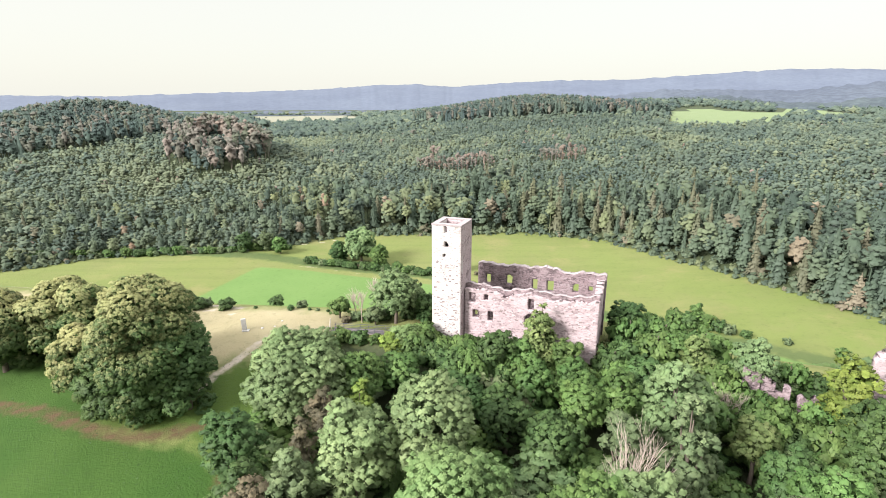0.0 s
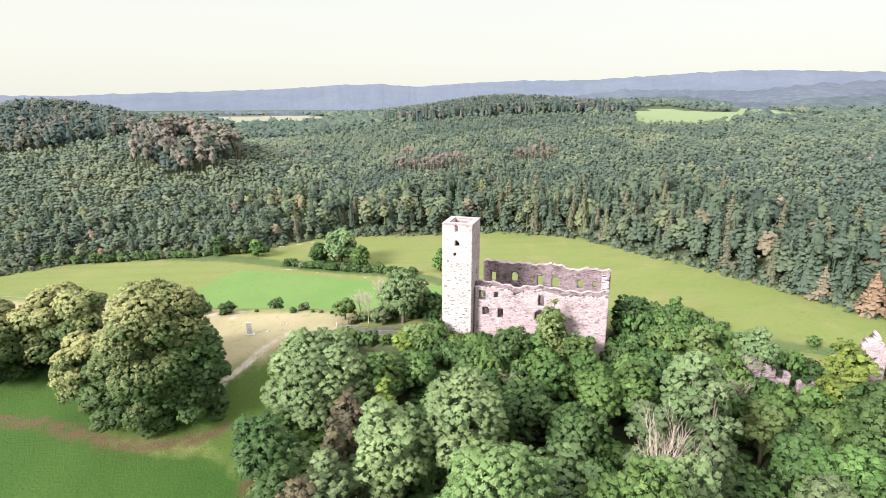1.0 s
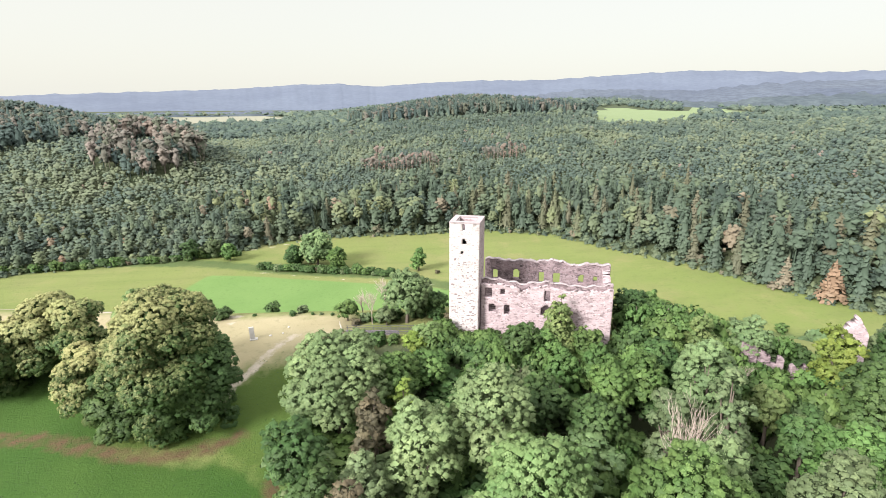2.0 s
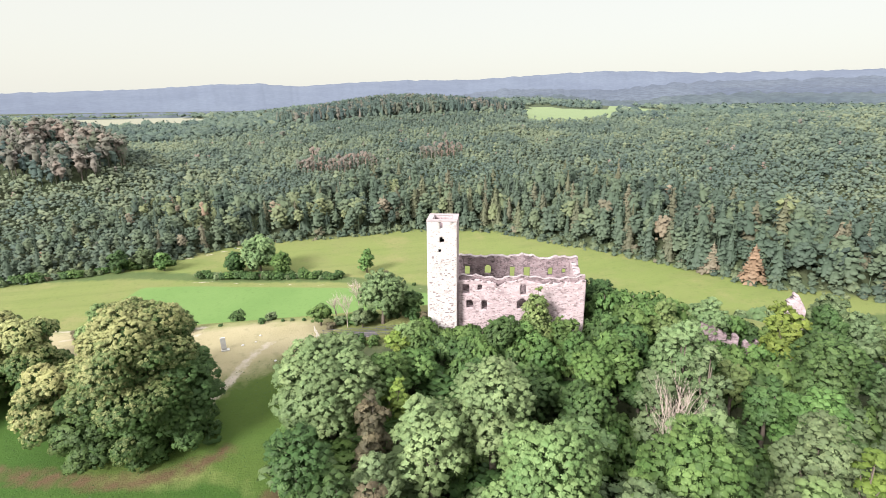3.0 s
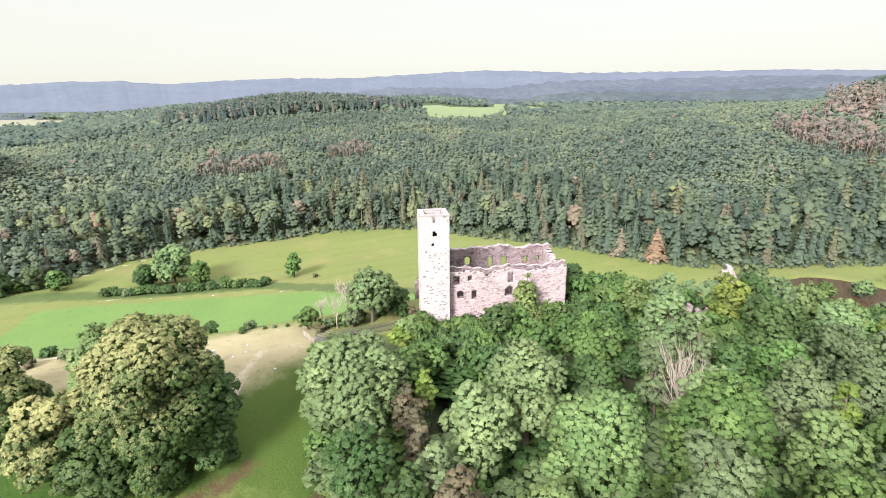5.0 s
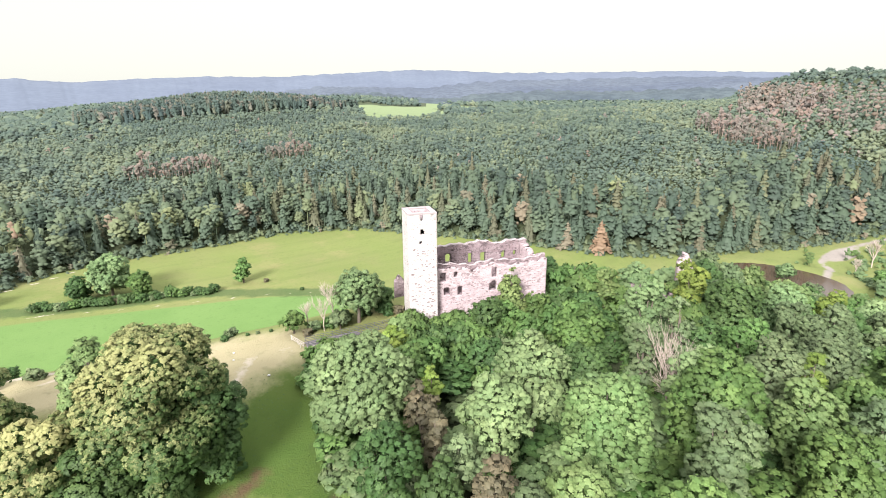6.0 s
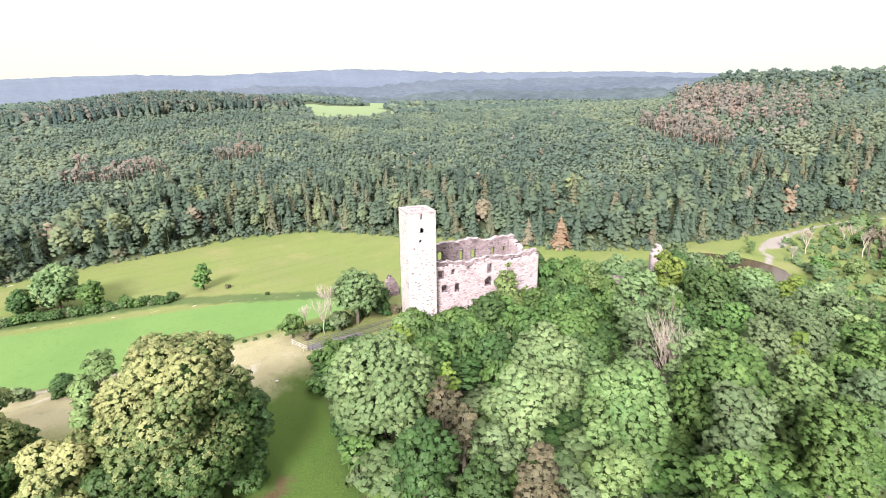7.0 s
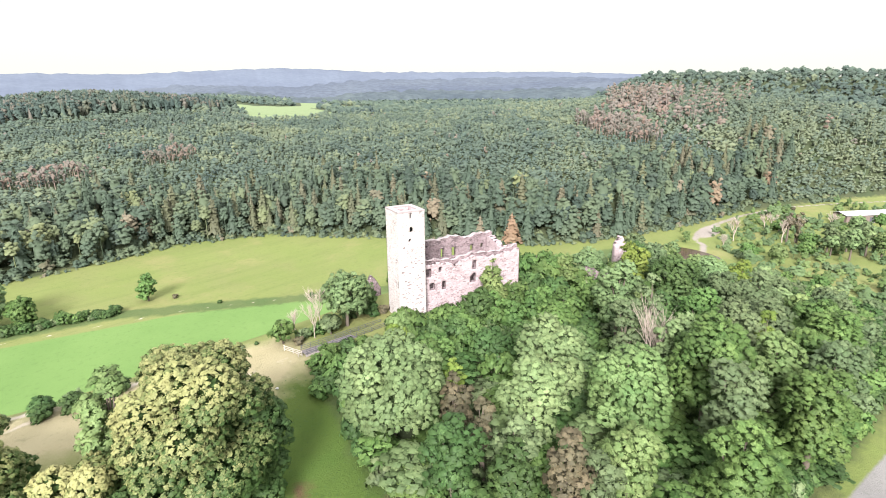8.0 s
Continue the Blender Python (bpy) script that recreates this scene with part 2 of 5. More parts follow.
VALLEY_ROAD = [(236, 100), (251, 104), (260, 106), (266, 113), (285, 116.5), (317, 113), (351, 107), (378, 97.5), (410, 84), (443, 62), (560, -30)]

EAST_RIDGE = [(825, 335), (880, 180), (890, 60), (860, -60)]


def smooth(s):
    s = np.clip(s, 0, 1)
    return s * s * (3 - 2 * s)


def land(x, y):
    """Height of the ground."""
    x, y = np.asarray(x, float), np.asarray(y, float)
    d = area_distance(x, y, WOODS)
    deep = np.maximum(-d, 0)
    top = np.interp(x, (-300, -150, 0, 100, 260, 500), (42, 45, 60, 66, 64, 61)) + np.interp(x, (300, 500), (0, 13)) * smooth((540 - y) / 220)
    steep = np.interp(x, (-100, 0, 100, 260, 350, 450), (0.36, 0.38, 0.45, 0.52, 0.72, 0.85))
    z = -9 + 3 * smooth((60 - np.maximum(d, 0)) / 60) + top * (1 - np.exp(-deep * steep / top))
    for cx, cy, sx, sy, turn, h in ((125, 705, 112, 110, 0, 19), (-349, 537, 75, 110, 33, 35), (-186, 445, 42, 50, 0, 16), (560, 190, 90, 110, 15, 8), (650, 20, 120, 110, 0, 12)):
        c, s = math.cos(radians(turn)), math.sin(radians(turn))
        u, v = (x - cx) * c + (y - cy) * s, (y - cy) * c - (x - cx) * s
        z = z + h * np.exp(-(u / sx) ** 2 / 2 - (v / sy) ** 2 / 2) * smooth(deep / 60)
    z = z + 34 * smooth(1.1 - line_distance(x, y, EAST_RIDGE) / 135) * smooth(deep / 60)
    # the castle spur
    crest = np.interp(x, (-400, -200, -100, -65, -20, 0, 30, 60, 85, 150, 200), (20, 28, 32, 33.3, 33.5, 34.5, 34.5, 28, 26, 2, -9))
    ridge = np.interp(x, (-400, -200, -100, -60, -20, 0, 30, 80, 200), (190, 150, 122, 110, 106, 103, 101, 90, 80))
    off = y - ridge
    foot = np.minimum(crest, np.interp(x, (-200, -60, 0, 60, 120, 190), (22, 27, 25.5, 23, 12, -9)))
    south = crest + (foot - crest) * smooth((-off - 4) / 28) - 0.14 * np.maximum(-off - 30, 0)
    north = -9 + (crest + 9) * (1 - smooth((off - 6) / 62))
    spur = np.where(off < 0, south, north)
    z = z + 24 * np.exp(-((x - 700) / 190) ** 2 / 2 - ((y - 1640) / 130) ** 2 / 2) + 14 * np.exp(-((x - 350) / 160) ** 2 / 2 - ((y - 1750) / 120) ** 2 / 2)
    far = smooth((np.hypot(x, y) - 2500) / 1500)
    z = np.maximum(z, np.where(d > 0, spur, -99))
    pool = np.hypot((x - 220) / 21, (y - 113) / 28)
    z = z + (-6.0 - z) * smooth((1.9 - pool) / 0.5)
    z = z + (-7.6 - z) * smooth((1.12 - pool) / 0.25)
    return z * (1 - far) + 30 * far


def lines(*spans):
    out = []
    for a, b, step in spans:
        out += list(np.arange(a, b, step))
    return out


def stretch(start, end, step, factor=1.13):
    out, p = [], start
    while abs(p) < abs(end):
        out.append(p)
        step *= factor
        p += step
    return out + [end]


def mesh_of(name, verts, faces, material, attributes=(), uv=None, normals=None):
    """A mesh from arrays: verts n x 3, faces m x k; normals: soft shading of foliage, by vertex."""
    verts, faces = np.asarray(verts, np.float32), np.asarray(faces, np.int32)
    me = bpy.data.meshes.new(name)
    me.vertices.add(len(verts))
    me.vertices.foreach_set("co", verts.ravel())
    n, k = faces.shape
    me.loops.add(n * k)
    me.loops.foreach_set("vertex_index", faces.ravel())
    me.polygons.add(n)
    me.polygons.foreach_set("loop_start", np.arange(0, n * k, k, dtype=np.int32))
    for key, values in attributes:
        me.attributes.new(key, "FLOAT", "POINT").data.foreach_set("value", np.asarray(values, np.float32))
    if uv is not None:
        me.uv_layers.new(name="UVMap").data.foreach_set("uv", np.asarray(uv, np.float32)[faces.ravel()].ravel())
    me.update(calc_edges=True)
    me.validate()
    if normals is not None:
        me.polygons.foreach_set("use_smooth", np.ones(len(me.polygons), bool))
        me.normals_split_custom_set_from_vertices(np.asarray(normals, np.float32))
    if material:
        me.materials.append(material)
    return me


def sheet(nx, ny):
    i = np.arange(nx * ny).reshape(ny, nx)
    return np.stack([i[:-1, :-1], i[:-1, 1:], i[1:, 1:], i[1:, :-1]], -1).reshape(-1, 4)


def build_ground():
    xs = np.array(sorted(stretch(-425, -4900, -6)) + lines((-420, -130, 8), (-130, 60, 2), (60, 180, 6), (180, 262, 3), (262, 530, 6)) + stretch(530, 4900, 6))
    ys = np.array(sorted(stretch(-4, -4900, -4)) + lines((0, 160, 2), (160, 360, 5), (360, 900, 10)) + stretch(900, 4900, 10))
    x, y = (a.ravel() for a in np.meshgrid(xs, ys))
    z = land(x, y)
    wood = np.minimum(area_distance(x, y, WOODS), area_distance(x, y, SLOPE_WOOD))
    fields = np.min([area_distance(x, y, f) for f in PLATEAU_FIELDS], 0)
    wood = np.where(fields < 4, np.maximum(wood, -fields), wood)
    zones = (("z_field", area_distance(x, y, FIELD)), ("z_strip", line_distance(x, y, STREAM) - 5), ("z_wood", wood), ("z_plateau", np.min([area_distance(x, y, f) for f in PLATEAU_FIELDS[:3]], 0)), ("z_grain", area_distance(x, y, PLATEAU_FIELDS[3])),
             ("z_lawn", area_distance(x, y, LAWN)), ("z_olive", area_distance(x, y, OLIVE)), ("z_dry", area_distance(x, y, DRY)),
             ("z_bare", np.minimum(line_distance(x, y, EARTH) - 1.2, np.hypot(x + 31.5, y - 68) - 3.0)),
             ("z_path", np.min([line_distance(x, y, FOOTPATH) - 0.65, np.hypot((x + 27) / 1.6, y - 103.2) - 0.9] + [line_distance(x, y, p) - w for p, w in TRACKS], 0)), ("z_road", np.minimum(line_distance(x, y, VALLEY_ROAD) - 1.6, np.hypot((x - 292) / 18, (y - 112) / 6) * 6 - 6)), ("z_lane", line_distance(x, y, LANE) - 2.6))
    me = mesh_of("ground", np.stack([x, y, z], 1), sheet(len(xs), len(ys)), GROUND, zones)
    me.polygons.foreach_set("use_smooth", np.ones(len(me.polygons), bool))
    return tagged(new("ground", me), "grassy valley floor, spur and hillsides with hay meadows and paths", "ground", kind="structure")


SLOPE_WOOD = [(-22, 98), (-27, 88), (-31, 74), (-31, 60), (-27, 45), (-14, 30), (4, 26), (20, 24.5), (36, 22), (60, 17), (110, 0), (190, 8), (205, 40), (190, 66), (150, 88), (120, 94), (80, 90), (56, 91), (42, 95), (36, 100), (30, 86), (0, 94), (-12, 98)]
LAWN = [(-150, 60), (-150, 118), (-90, 108), (-68, 101), (-60, 92), (-58, 78), (-52, 75), (-42, 74.5), (-34, 70), (-28, 58), (-18, 30), (0, 17), (60, 2), (160, -42), (240, -220), (-320, -220), (-320, 60)]
OLIVE = [(-62, 96), (-46, 95), (-34, 99), (-24, 98), (-24, 60), (-31, 62), (-36, 71), (-44, 76), (-60, 78)]
EARTH = [(-120, 91), (-90, 88), (-71, 83.0), (-66, 80.6), (-57.5, 76.9), (-50, 76.2), (-44, 77.4), (-40, 79.6)]
DRY = [(-140, 122), (-75, 109), (-58, 101), (-50, 94), (-42, 93), (-33, 97), (-27, 98), (-20, 102), (-22, 112), (-33, 115), (-45, 115), (-66, 121), (-140, 138)]
FOOTPATH = [(-33, 104), (-36.5, 100), (-40, 94), (-43.5, 90), (-46, 84)]
TRACKS = (([(-130, 146), (-95, 131), (-65, 121), (-54, 117.5), (-47, 116)], 0.95), ([(-130, 133), (-90, 121.5), (-66, 116.5), (-55.7, 114.5), (-48, 112)], 0.3),
          ([(-110, 309), (-77, 325), (-60, 336), (-50, 341)], 0.8), ([(-102, 283), (-70, 279.5), (-38, 267), (13, 250), (46, 230)], 0.35))
LANE = [(-420, 62), (-200, 44), (-90, 32), (-30, 25), (8, 20.5), (24, 17.8), (42, 13.8), (64, 7.5), (120, -16), (260, -90)]
build_ground()


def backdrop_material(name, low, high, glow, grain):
    """Far ridges with the haze before them painted in: blue-grey colours and a glow."""
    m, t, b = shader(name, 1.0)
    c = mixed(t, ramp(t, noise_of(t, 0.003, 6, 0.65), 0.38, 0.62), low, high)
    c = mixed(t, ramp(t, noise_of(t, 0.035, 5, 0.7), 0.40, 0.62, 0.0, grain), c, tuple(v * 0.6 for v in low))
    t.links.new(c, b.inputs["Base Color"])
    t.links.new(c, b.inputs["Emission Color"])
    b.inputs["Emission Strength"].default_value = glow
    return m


def build_ridge(name, far, width, profile, material, seed, rough):
    """A long far ridge: height by bearing, with woods for a ragged skyline."""
    bearings = np.arange(-62, 112, 0.12)
    az, el = zip(*profile)
    rows = []
    for k, (back_, share) in enumerate(((-0.30, 0.0), (-0.16, 0.45), (-0.06, 0.85), (0.0, 1.0), (0.12, 0.8), (0.3, 0.0))):
        r = far * (1 + back_ * width)
        h = np.interp(bearings, az, el) * far * share + 10 * share
        h = h + rough * share * np.array([noise.fractal(Vector((b * 0.9 + seed, k * 0.7, seed)), 0.9, 2.1, 5) for b in bearings])
        a = np.radians(bearings)
        rows.append(np.stack([r * np.sin(a), r * np.cos(a), 66 + h if share else np.full(len(a), 5.0)], 1))
    me = mesh_of(name, np.concatenate(rows), sheet(len(bearings), len(rows)), material)
    return tagged(new("backdrop", me), name, "hills", kind="structure")


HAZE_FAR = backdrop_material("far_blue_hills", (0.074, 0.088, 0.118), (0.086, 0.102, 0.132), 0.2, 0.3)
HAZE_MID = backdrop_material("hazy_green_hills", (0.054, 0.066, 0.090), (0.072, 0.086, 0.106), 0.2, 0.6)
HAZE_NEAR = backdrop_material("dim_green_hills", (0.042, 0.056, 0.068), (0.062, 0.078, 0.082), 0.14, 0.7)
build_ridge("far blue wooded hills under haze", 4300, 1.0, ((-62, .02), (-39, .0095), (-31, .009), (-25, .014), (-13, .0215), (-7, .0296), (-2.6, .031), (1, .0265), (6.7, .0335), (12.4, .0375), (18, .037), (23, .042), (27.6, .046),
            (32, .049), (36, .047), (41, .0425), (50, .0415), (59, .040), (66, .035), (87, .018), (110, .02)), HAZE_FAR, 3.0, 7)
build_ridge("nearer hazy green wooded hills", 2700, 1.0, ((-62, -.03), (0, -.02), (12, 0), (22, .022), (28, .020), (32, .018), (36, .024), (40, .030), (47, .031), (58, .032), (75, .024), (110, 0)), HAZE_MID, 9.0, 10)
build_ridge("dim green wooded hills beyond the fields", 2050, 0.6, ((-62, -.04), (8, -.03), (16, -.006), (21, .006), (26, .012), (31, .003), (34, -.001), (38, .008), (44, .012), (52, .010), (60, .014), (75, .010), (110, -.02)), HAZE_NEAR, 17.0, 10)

# ---- far woods ----
rng = np.random.default_rng(7)
ICO_T = (1 + 5 ** 0.5) / 2
ICO_V = np.array([(-1, ICO_T, 0), (1, ICO_T, 0), (-1, -ICO_T, 0), (1, -ICO_T, 0), (0, -1, ICO_T), (0, 1, ICO_T), (0, -1, -ICO_T), (0, 1, -ICO_T), (ICO_T, 0, -1), (ICO_T, 0, 1), (-ICO_T, 0, -1), (-ICO_T, 0, 1)]) / np.hypot(1, ICO_T)
ICO_F = np.array([(i, j, k) for i in range(12) for j in range(i + 1, 12) for k in range(j + 1, 12)
                  if max(np.linalg.norm(ICO_V[a] - ICO_V[b]) for a, b in ((i, j), (j, k), (i, k))) < 1.1])
turned = np.einsum("ij,ij->i", np.cross(ICO_V[ICO_F[:, 1]] - ICO_V[ICO_F[:, 0]], ICO_V[ICO_F[:, 2]] - ICO_V[ICO_F[:, 0]]), ICO_V[ICO_F[:, 0]]) < 0
ICO_F[turned] = ICO_F[turned][:, ::-1]


OCTA_V = np.array([(1, 0, 0), (0, 1, 0), (-1, 0, 0), (0, -1, 0), (0, 0, 1), (0, 0, -1)], float)
OCTA_F = np.array([(0, 1, 4), (1, 2, 4), (2, 3, 4), (3, 0, 4), (1, 0, 5), (2, 1, 5), (3, 2, 5), (0, 3, 5)])


def ways(n):
    v = rng.normal(size=(n, 3))
    return v / np.linalg.norm(v, axis=1, keepdims=True)


def unit(v):
    return v / (np.linalg.norm(v, axis=-1, keepdims=True) + 1e-9)


def even_ways(n, low=-1.0):
    """Directions spread evenly over a ball, from its top down to z = low, a little shaken."""
    k = np.arange(n) + 0.5
    z = 1 - (1 - low) * k / n
    a = k * 2.39996 + rng.uniform(0, 6.3)
    ring = np.sqrt(np.maximum(1 - z * z, 0))
    return unit(np.stack([np.cos(a) * ring, np.sin(a) * ring, z], 1) + rng.normal(size=(n, 3)) * 0.9 / math.sqrt(n))


def sprays(points, normals, size, lay=0.55):
    """Small folded leaf sprays, two triangles each, roughly facing along the normals."""
    n = len(points)
    up = unit(normals + lay * rng.normal(size=(n, 3)) * 0.6)
    a = unit(np.cross(up, ways(n)))
    b = np.cross(up, a)
    s = size * rng.uniform(0.6, 1.35, (n, 1))
    droop = up * s * rng.uniform(0.1, 0.45, (n, 1))
    v = np.stack([points + a * s, points + b * s * 0.6 - droop, points - a * s, points - b * s * 0.6 - droop], 1).reshape(-1, 3)
    i = np.arange(n)[:, None] * 4
    f = np.stack([i + (0, 1, 2), i + (0, 2, 3)], 1).reshape(-1, 3)
    return v, f


def joined(pieces):
    """Pieces (verts, faces) or (verts, faces, normals) as one."""
    out, n = [[] for _ in pieces[0]], 0
    for piece in pieces:
        for k, a in enumerate(piece):
            out[k].append(a + n if k == 1 else a)
        n += len(piece[0])
    return tuple(np.concatenate(a) for a in out)


def broad_far(height, radius, lumps, sprigs, lump, size, low=0.1):
    """A broad-leaved tree of the far woods: uneven rounded lumps of leaves round a core, sprays between them."""
    mid, half = height * (1 + low) / 2, height * (1 - low) / 2
    axes, shift = np.array([radius, radius, half]), Vector(rng.uniform(0, 50, 3))
    ball, tris = (ICO_V, ICO_F) if lumps > 14 else (OCTA_V, OCTA_F)
    heart = np.array((0, 0, mid - half * 0.35))

    def outward(p):
        return unit((p - heart) / axes + (0, 0, 0.15))

    core = ICO_V * axes * 0.62 * rng.uniform(0.8, 1.1, (12, 1)) + (0, 0, mid)
    pieces = [(core, ICO_F, outward(core))] if lumps > 6 else []
    d = even_ways(lumps, -0.55)
    swell = np.array([1 + 0.45 * noise.noise(Vector(v) * 1.5 + shift) for v in d])[:, None]
    p = d * np.maximum(axes - lump * (0.55 if lumps > 6 else 0.75), 0.3) * rng.uniform(0.72, 1.0, (lumps, 1)) * swell + (0, 0, mid)
    r = lump * rng.uniform(0.7, 1.25, (lumps, 1, 1))
    n = unit(ball[None] + rng.normal(size=(lumps, len(ball), 3)) * 0.16)
    v = n * r * rng.uniform(0.8, 1.12, (lumps, len(ball), 1)) * (1, 1, 0.85) + p[:, None]
    shade = unit(n * 0.5 + outward(p)[:, None] * 0.7 + (0, 0, 0.12))
    pieces.append((v.reshape(-1, 3), (tris[None] + np.arange(lumps)[:, None, None] * len(ball)).reshape(-1, 3), shade.reshape(-1, 3)))
    at = rng.integers(0, lumps, sprigs)
    q = unit(ways(sprigs) + d[at] * 0.8 + (0, 0, 0.35))
    pieces.append((*sprays(p[at] + q * r[at][:, 0] * rng.uniform(0.85, 1.15, (sprigs, 1)), q, size, 0.5), np.repeat(unit(q * 0.7 + outward(p[at]) * 0.5), 4, 0)))
    return joined(pieces)


def stem_far(height, radius):
    a = np.arange(4) * np.pi / 2
    side = np.stack([np.cos(a), np.sin(a), np.zeros(4)], 1)
    v = np.concatenate([side * radius - (0, 0, 1), side * radius * 0.6 + (0, 0, height)])
    f = np.array([(i, (i + 1) % 4, (i + 1) % 4 + 4) for i in range(4)] + [(i, (i + 1) % 4 + 4, i + 4) for i in range(4)])
    return v, f, np.concatenate([side, side])


def spruce_far(height, radius, twigs=60, low=0.10):
    """A spruce: a slim cone with drooping twigs in tiers all round it."""
    a = np.linspace(0, 2 * np.pi, 7, endpoint=False)
    z0 = height * low
    v = np.concatenate([np.stack([np.cos(a) * radius * 0.62, np.sin(a) * radius * 0.62, np.full(7, z0)], 1), [[0, 0, height * 0.97]], [[0, 0, z0 + 0.5]]])
    f = np.array([(k, (k + 1) % 7, 7) for k in range(7)] + [((k + 1) % 7, k, 8) for k in range(7)])
    side = np.stack([np.cos(a), np.sin(a), np.full(7, 0.35)], 1)
    cone = (v, f, unit(np.concatenate([side, [[0, 0, 1]], [[0, 0, -1]]])))
    h = 1 - np.sqrt(rng.uniform(0, 1, twigs))
    h = np.round(h * 14) / 14 + rng.uniform(-0.015, 0.015, twigs)
    t = rng.uniform(0, 2 * np.pi, twigs)
    reach = radius * (1 - h) * rng.uniform(0.7, 1.15, twigs) + 0.15
    p = np.stack([np.cos(t) * reach, np.sin(t) * reach, z0 + h * (height - z0) - 0.3 * reach], 1)
    out = unit(np.stack([np.cos(t), np.sin(t), np.full(twigs, 0.6)], 1))
    return joined([stem_far(height * 0.5, 0.22), cone, (*sprays(p, out, 0.26 * radius, 0.35), np.repeat(out, 4, 0))])


def spread(spacing, box, keep, jitter=0.42):
    x0, y0, x1, y1 = box
    x, y = (a.ravel() for a in np.meshgrid(np.arange(x0, x1, spacing), np.arange(y0, y1, spacing)))
    x = x + rng.uniform(-jitter, jitter, len(x)) * spacing + (np.round((y - y0) / spacing) % 2) * spacing / 2
    y = y + rng.uniform(-jitter, jitter, len(y)) * spacing
    ok = keep(x, y)
    return x[ok], y[ok]


def plant_woods(name, label, kinds, x, y, pick, scale, tint, sink=0.3, lift=0.1, material=WOOD):
    """One mesh of many trees; kinds: prototypes; pick: which of them, by tree."""
    z = land(x, y) - sink
    turn = rng.uniform(0, 2 * np.pi, len(x))
    vs, fs, ts, ns, n = [], [], [], [], 0
    for k, (v, f, m) in enumerate(kinds):
        i = np.flatnonzero(pick == k)
        if not len(i):
            continue
        c, s, g = np.cos(turn[i])[:, None], np.sin(turn[i])[:, None], scale[i][:, None]
        wide = g * rng.uniform(0.85, 1.35, (len(i), 1))
        vs.append(np.stack([(v[:, 0] * c - v[:, 1] * s) * wide + x[i][:, None], (v[:, 0] * s + v[:, 1] * c) * wide + y[i][:, None], v[:, 2] * g + z[i][:, None]], -1).reshape(-1, 3))
        fs.append((f[None] + (n + np.arange(len(i)) * len(v))[:, None, None]).reshape(-1, 3))
        ts.append(np.repeat(tint[i], len(v)))
        m = unit(m + (0, 0, lift))
        ns.append(np.stack([m[:, 0] * c - m[:, 1] * s, m[:, 0] * s + m[:, 1] * c, m[:, 2] + 0 * c], -1).reshape(-1, 3))
        n += len(i) * len(v)
    me = mesh_of(name, np.concatenate(vs), np.concatenate(fs), material, [("tint" if material in (WOOD, EDGE_WOOD) else "puff", np.concatenate(ts))], normals=np.concatenate(ns))
    return tagged(new(name, me), label, "woods", kind="stuff")


def in_sight(x, y):
    a = np.degrees(np.arctan2(x + 37, y - 10))
    return (a > -52) & (a < 100)


def depth_in(x, y):
    return -area_distance(x, y, WOODS)


def clear_of(x, y):
    d = np.min([area_distance(x, y, f) for f in PLATEAU_FIELDS], 0)
    return (d > 3) & (line_distance(x, y, VALLEY_ROAD) > 5.5)


def inside_hill(x, y, cx, cy, rx, ry):
    return ((x - cx) / rx) ** 2 + ((y - cy) / ry) ** 2 < 1


def fir_zone(x, y):
    return inside_hill(x, y, 125, 715, 165, 105) | inside_hill(x, y, -400, 525, 170, 145) | (inside_hill(x, y, -180, 440, 38, 55) & (np.sin(x / 7.0) + np.sin(y / 9.0 + x / 15) > -0.9))


def patchy(x, y, scale, seed):
    return np.array([noise.noise(Vector((a / scale + seed, b / scale, seed))) for a, b in zip(x, y)])


# tall old trees along the edge of the woods: the outer rows, then those behind
def edge_depth(x):
    return 52 + 14 * np.sin(x / 23)


for name, label, near, far_, step, lumps, sprigs, lump, size in (("forest_edge", "tall mixed broadleaf and spruce trees along the meadow", 1.5, 15, 6.3, 38, 80, 1.15, 0.42),
                                                                 ("old_forest", "tall old mixed forest behind the meadow's edge", 15, 70, 6.2, 14, 26, 1.5, 0.5)):
    x, y = spread(step, (-330, 100, 480, 420), lambda x, y: (depth_in(x, y) > near) & (depth_in(x, y) < np.minimum(far_, edge_depth(x))) & in_sight(x, y) & clear_of(x, y))
    OLD = [broad_far(18, 4.3, lumps, sprigs, lump, size, (0.0, 0.10, 0.2)[k % 3]) for k in range(6)] + [spruce_far(24, 4.4, 150), spruce_far(22, 3.9, 140), joined([stem_far(15, 0.3), broad_far(21, 3.2, lumps // 2, sprigs // 2, lump, size, 0.45)])]
    fir = rng.uniform(size=len(x)) < np.interp(x, (-300, 20, 90, 150, 260), (0.08, 0.14, 0.42, 0.42, 0.25))
    pick = np.where(fir, rng.integers(6, 8, len(x)), np.where(rng.uniform(size=len(x)) < 0.12, 8, rng.integers(0, 6, len(x))))
    tint = np.clip(rng.normal(0.42, 0.20, len(x)) - np.interp(x, (60, 160), (0, 0.12)) + 0.3 * patchy(x, y, 35, 4), 0, 0.80)
    tint = np.where(rng.uniform(size=len(x)) < 0.025, rng.uniform(0.86, 1.0, len(x)), tint)
    tint = np.where(fir, np.where(rng.uniform(size=len(x)) < 0.45, rng.uniform(0.84, 0.88, len(x)), rng.uniform(0.1, 0.3, len(x))), tint)
    left = np.interp(x, (-260, -120, -60), (0.5, 0.62, 1))
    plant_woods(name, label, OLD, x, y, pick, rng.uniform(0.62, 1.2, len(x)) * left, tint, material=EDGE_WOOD)

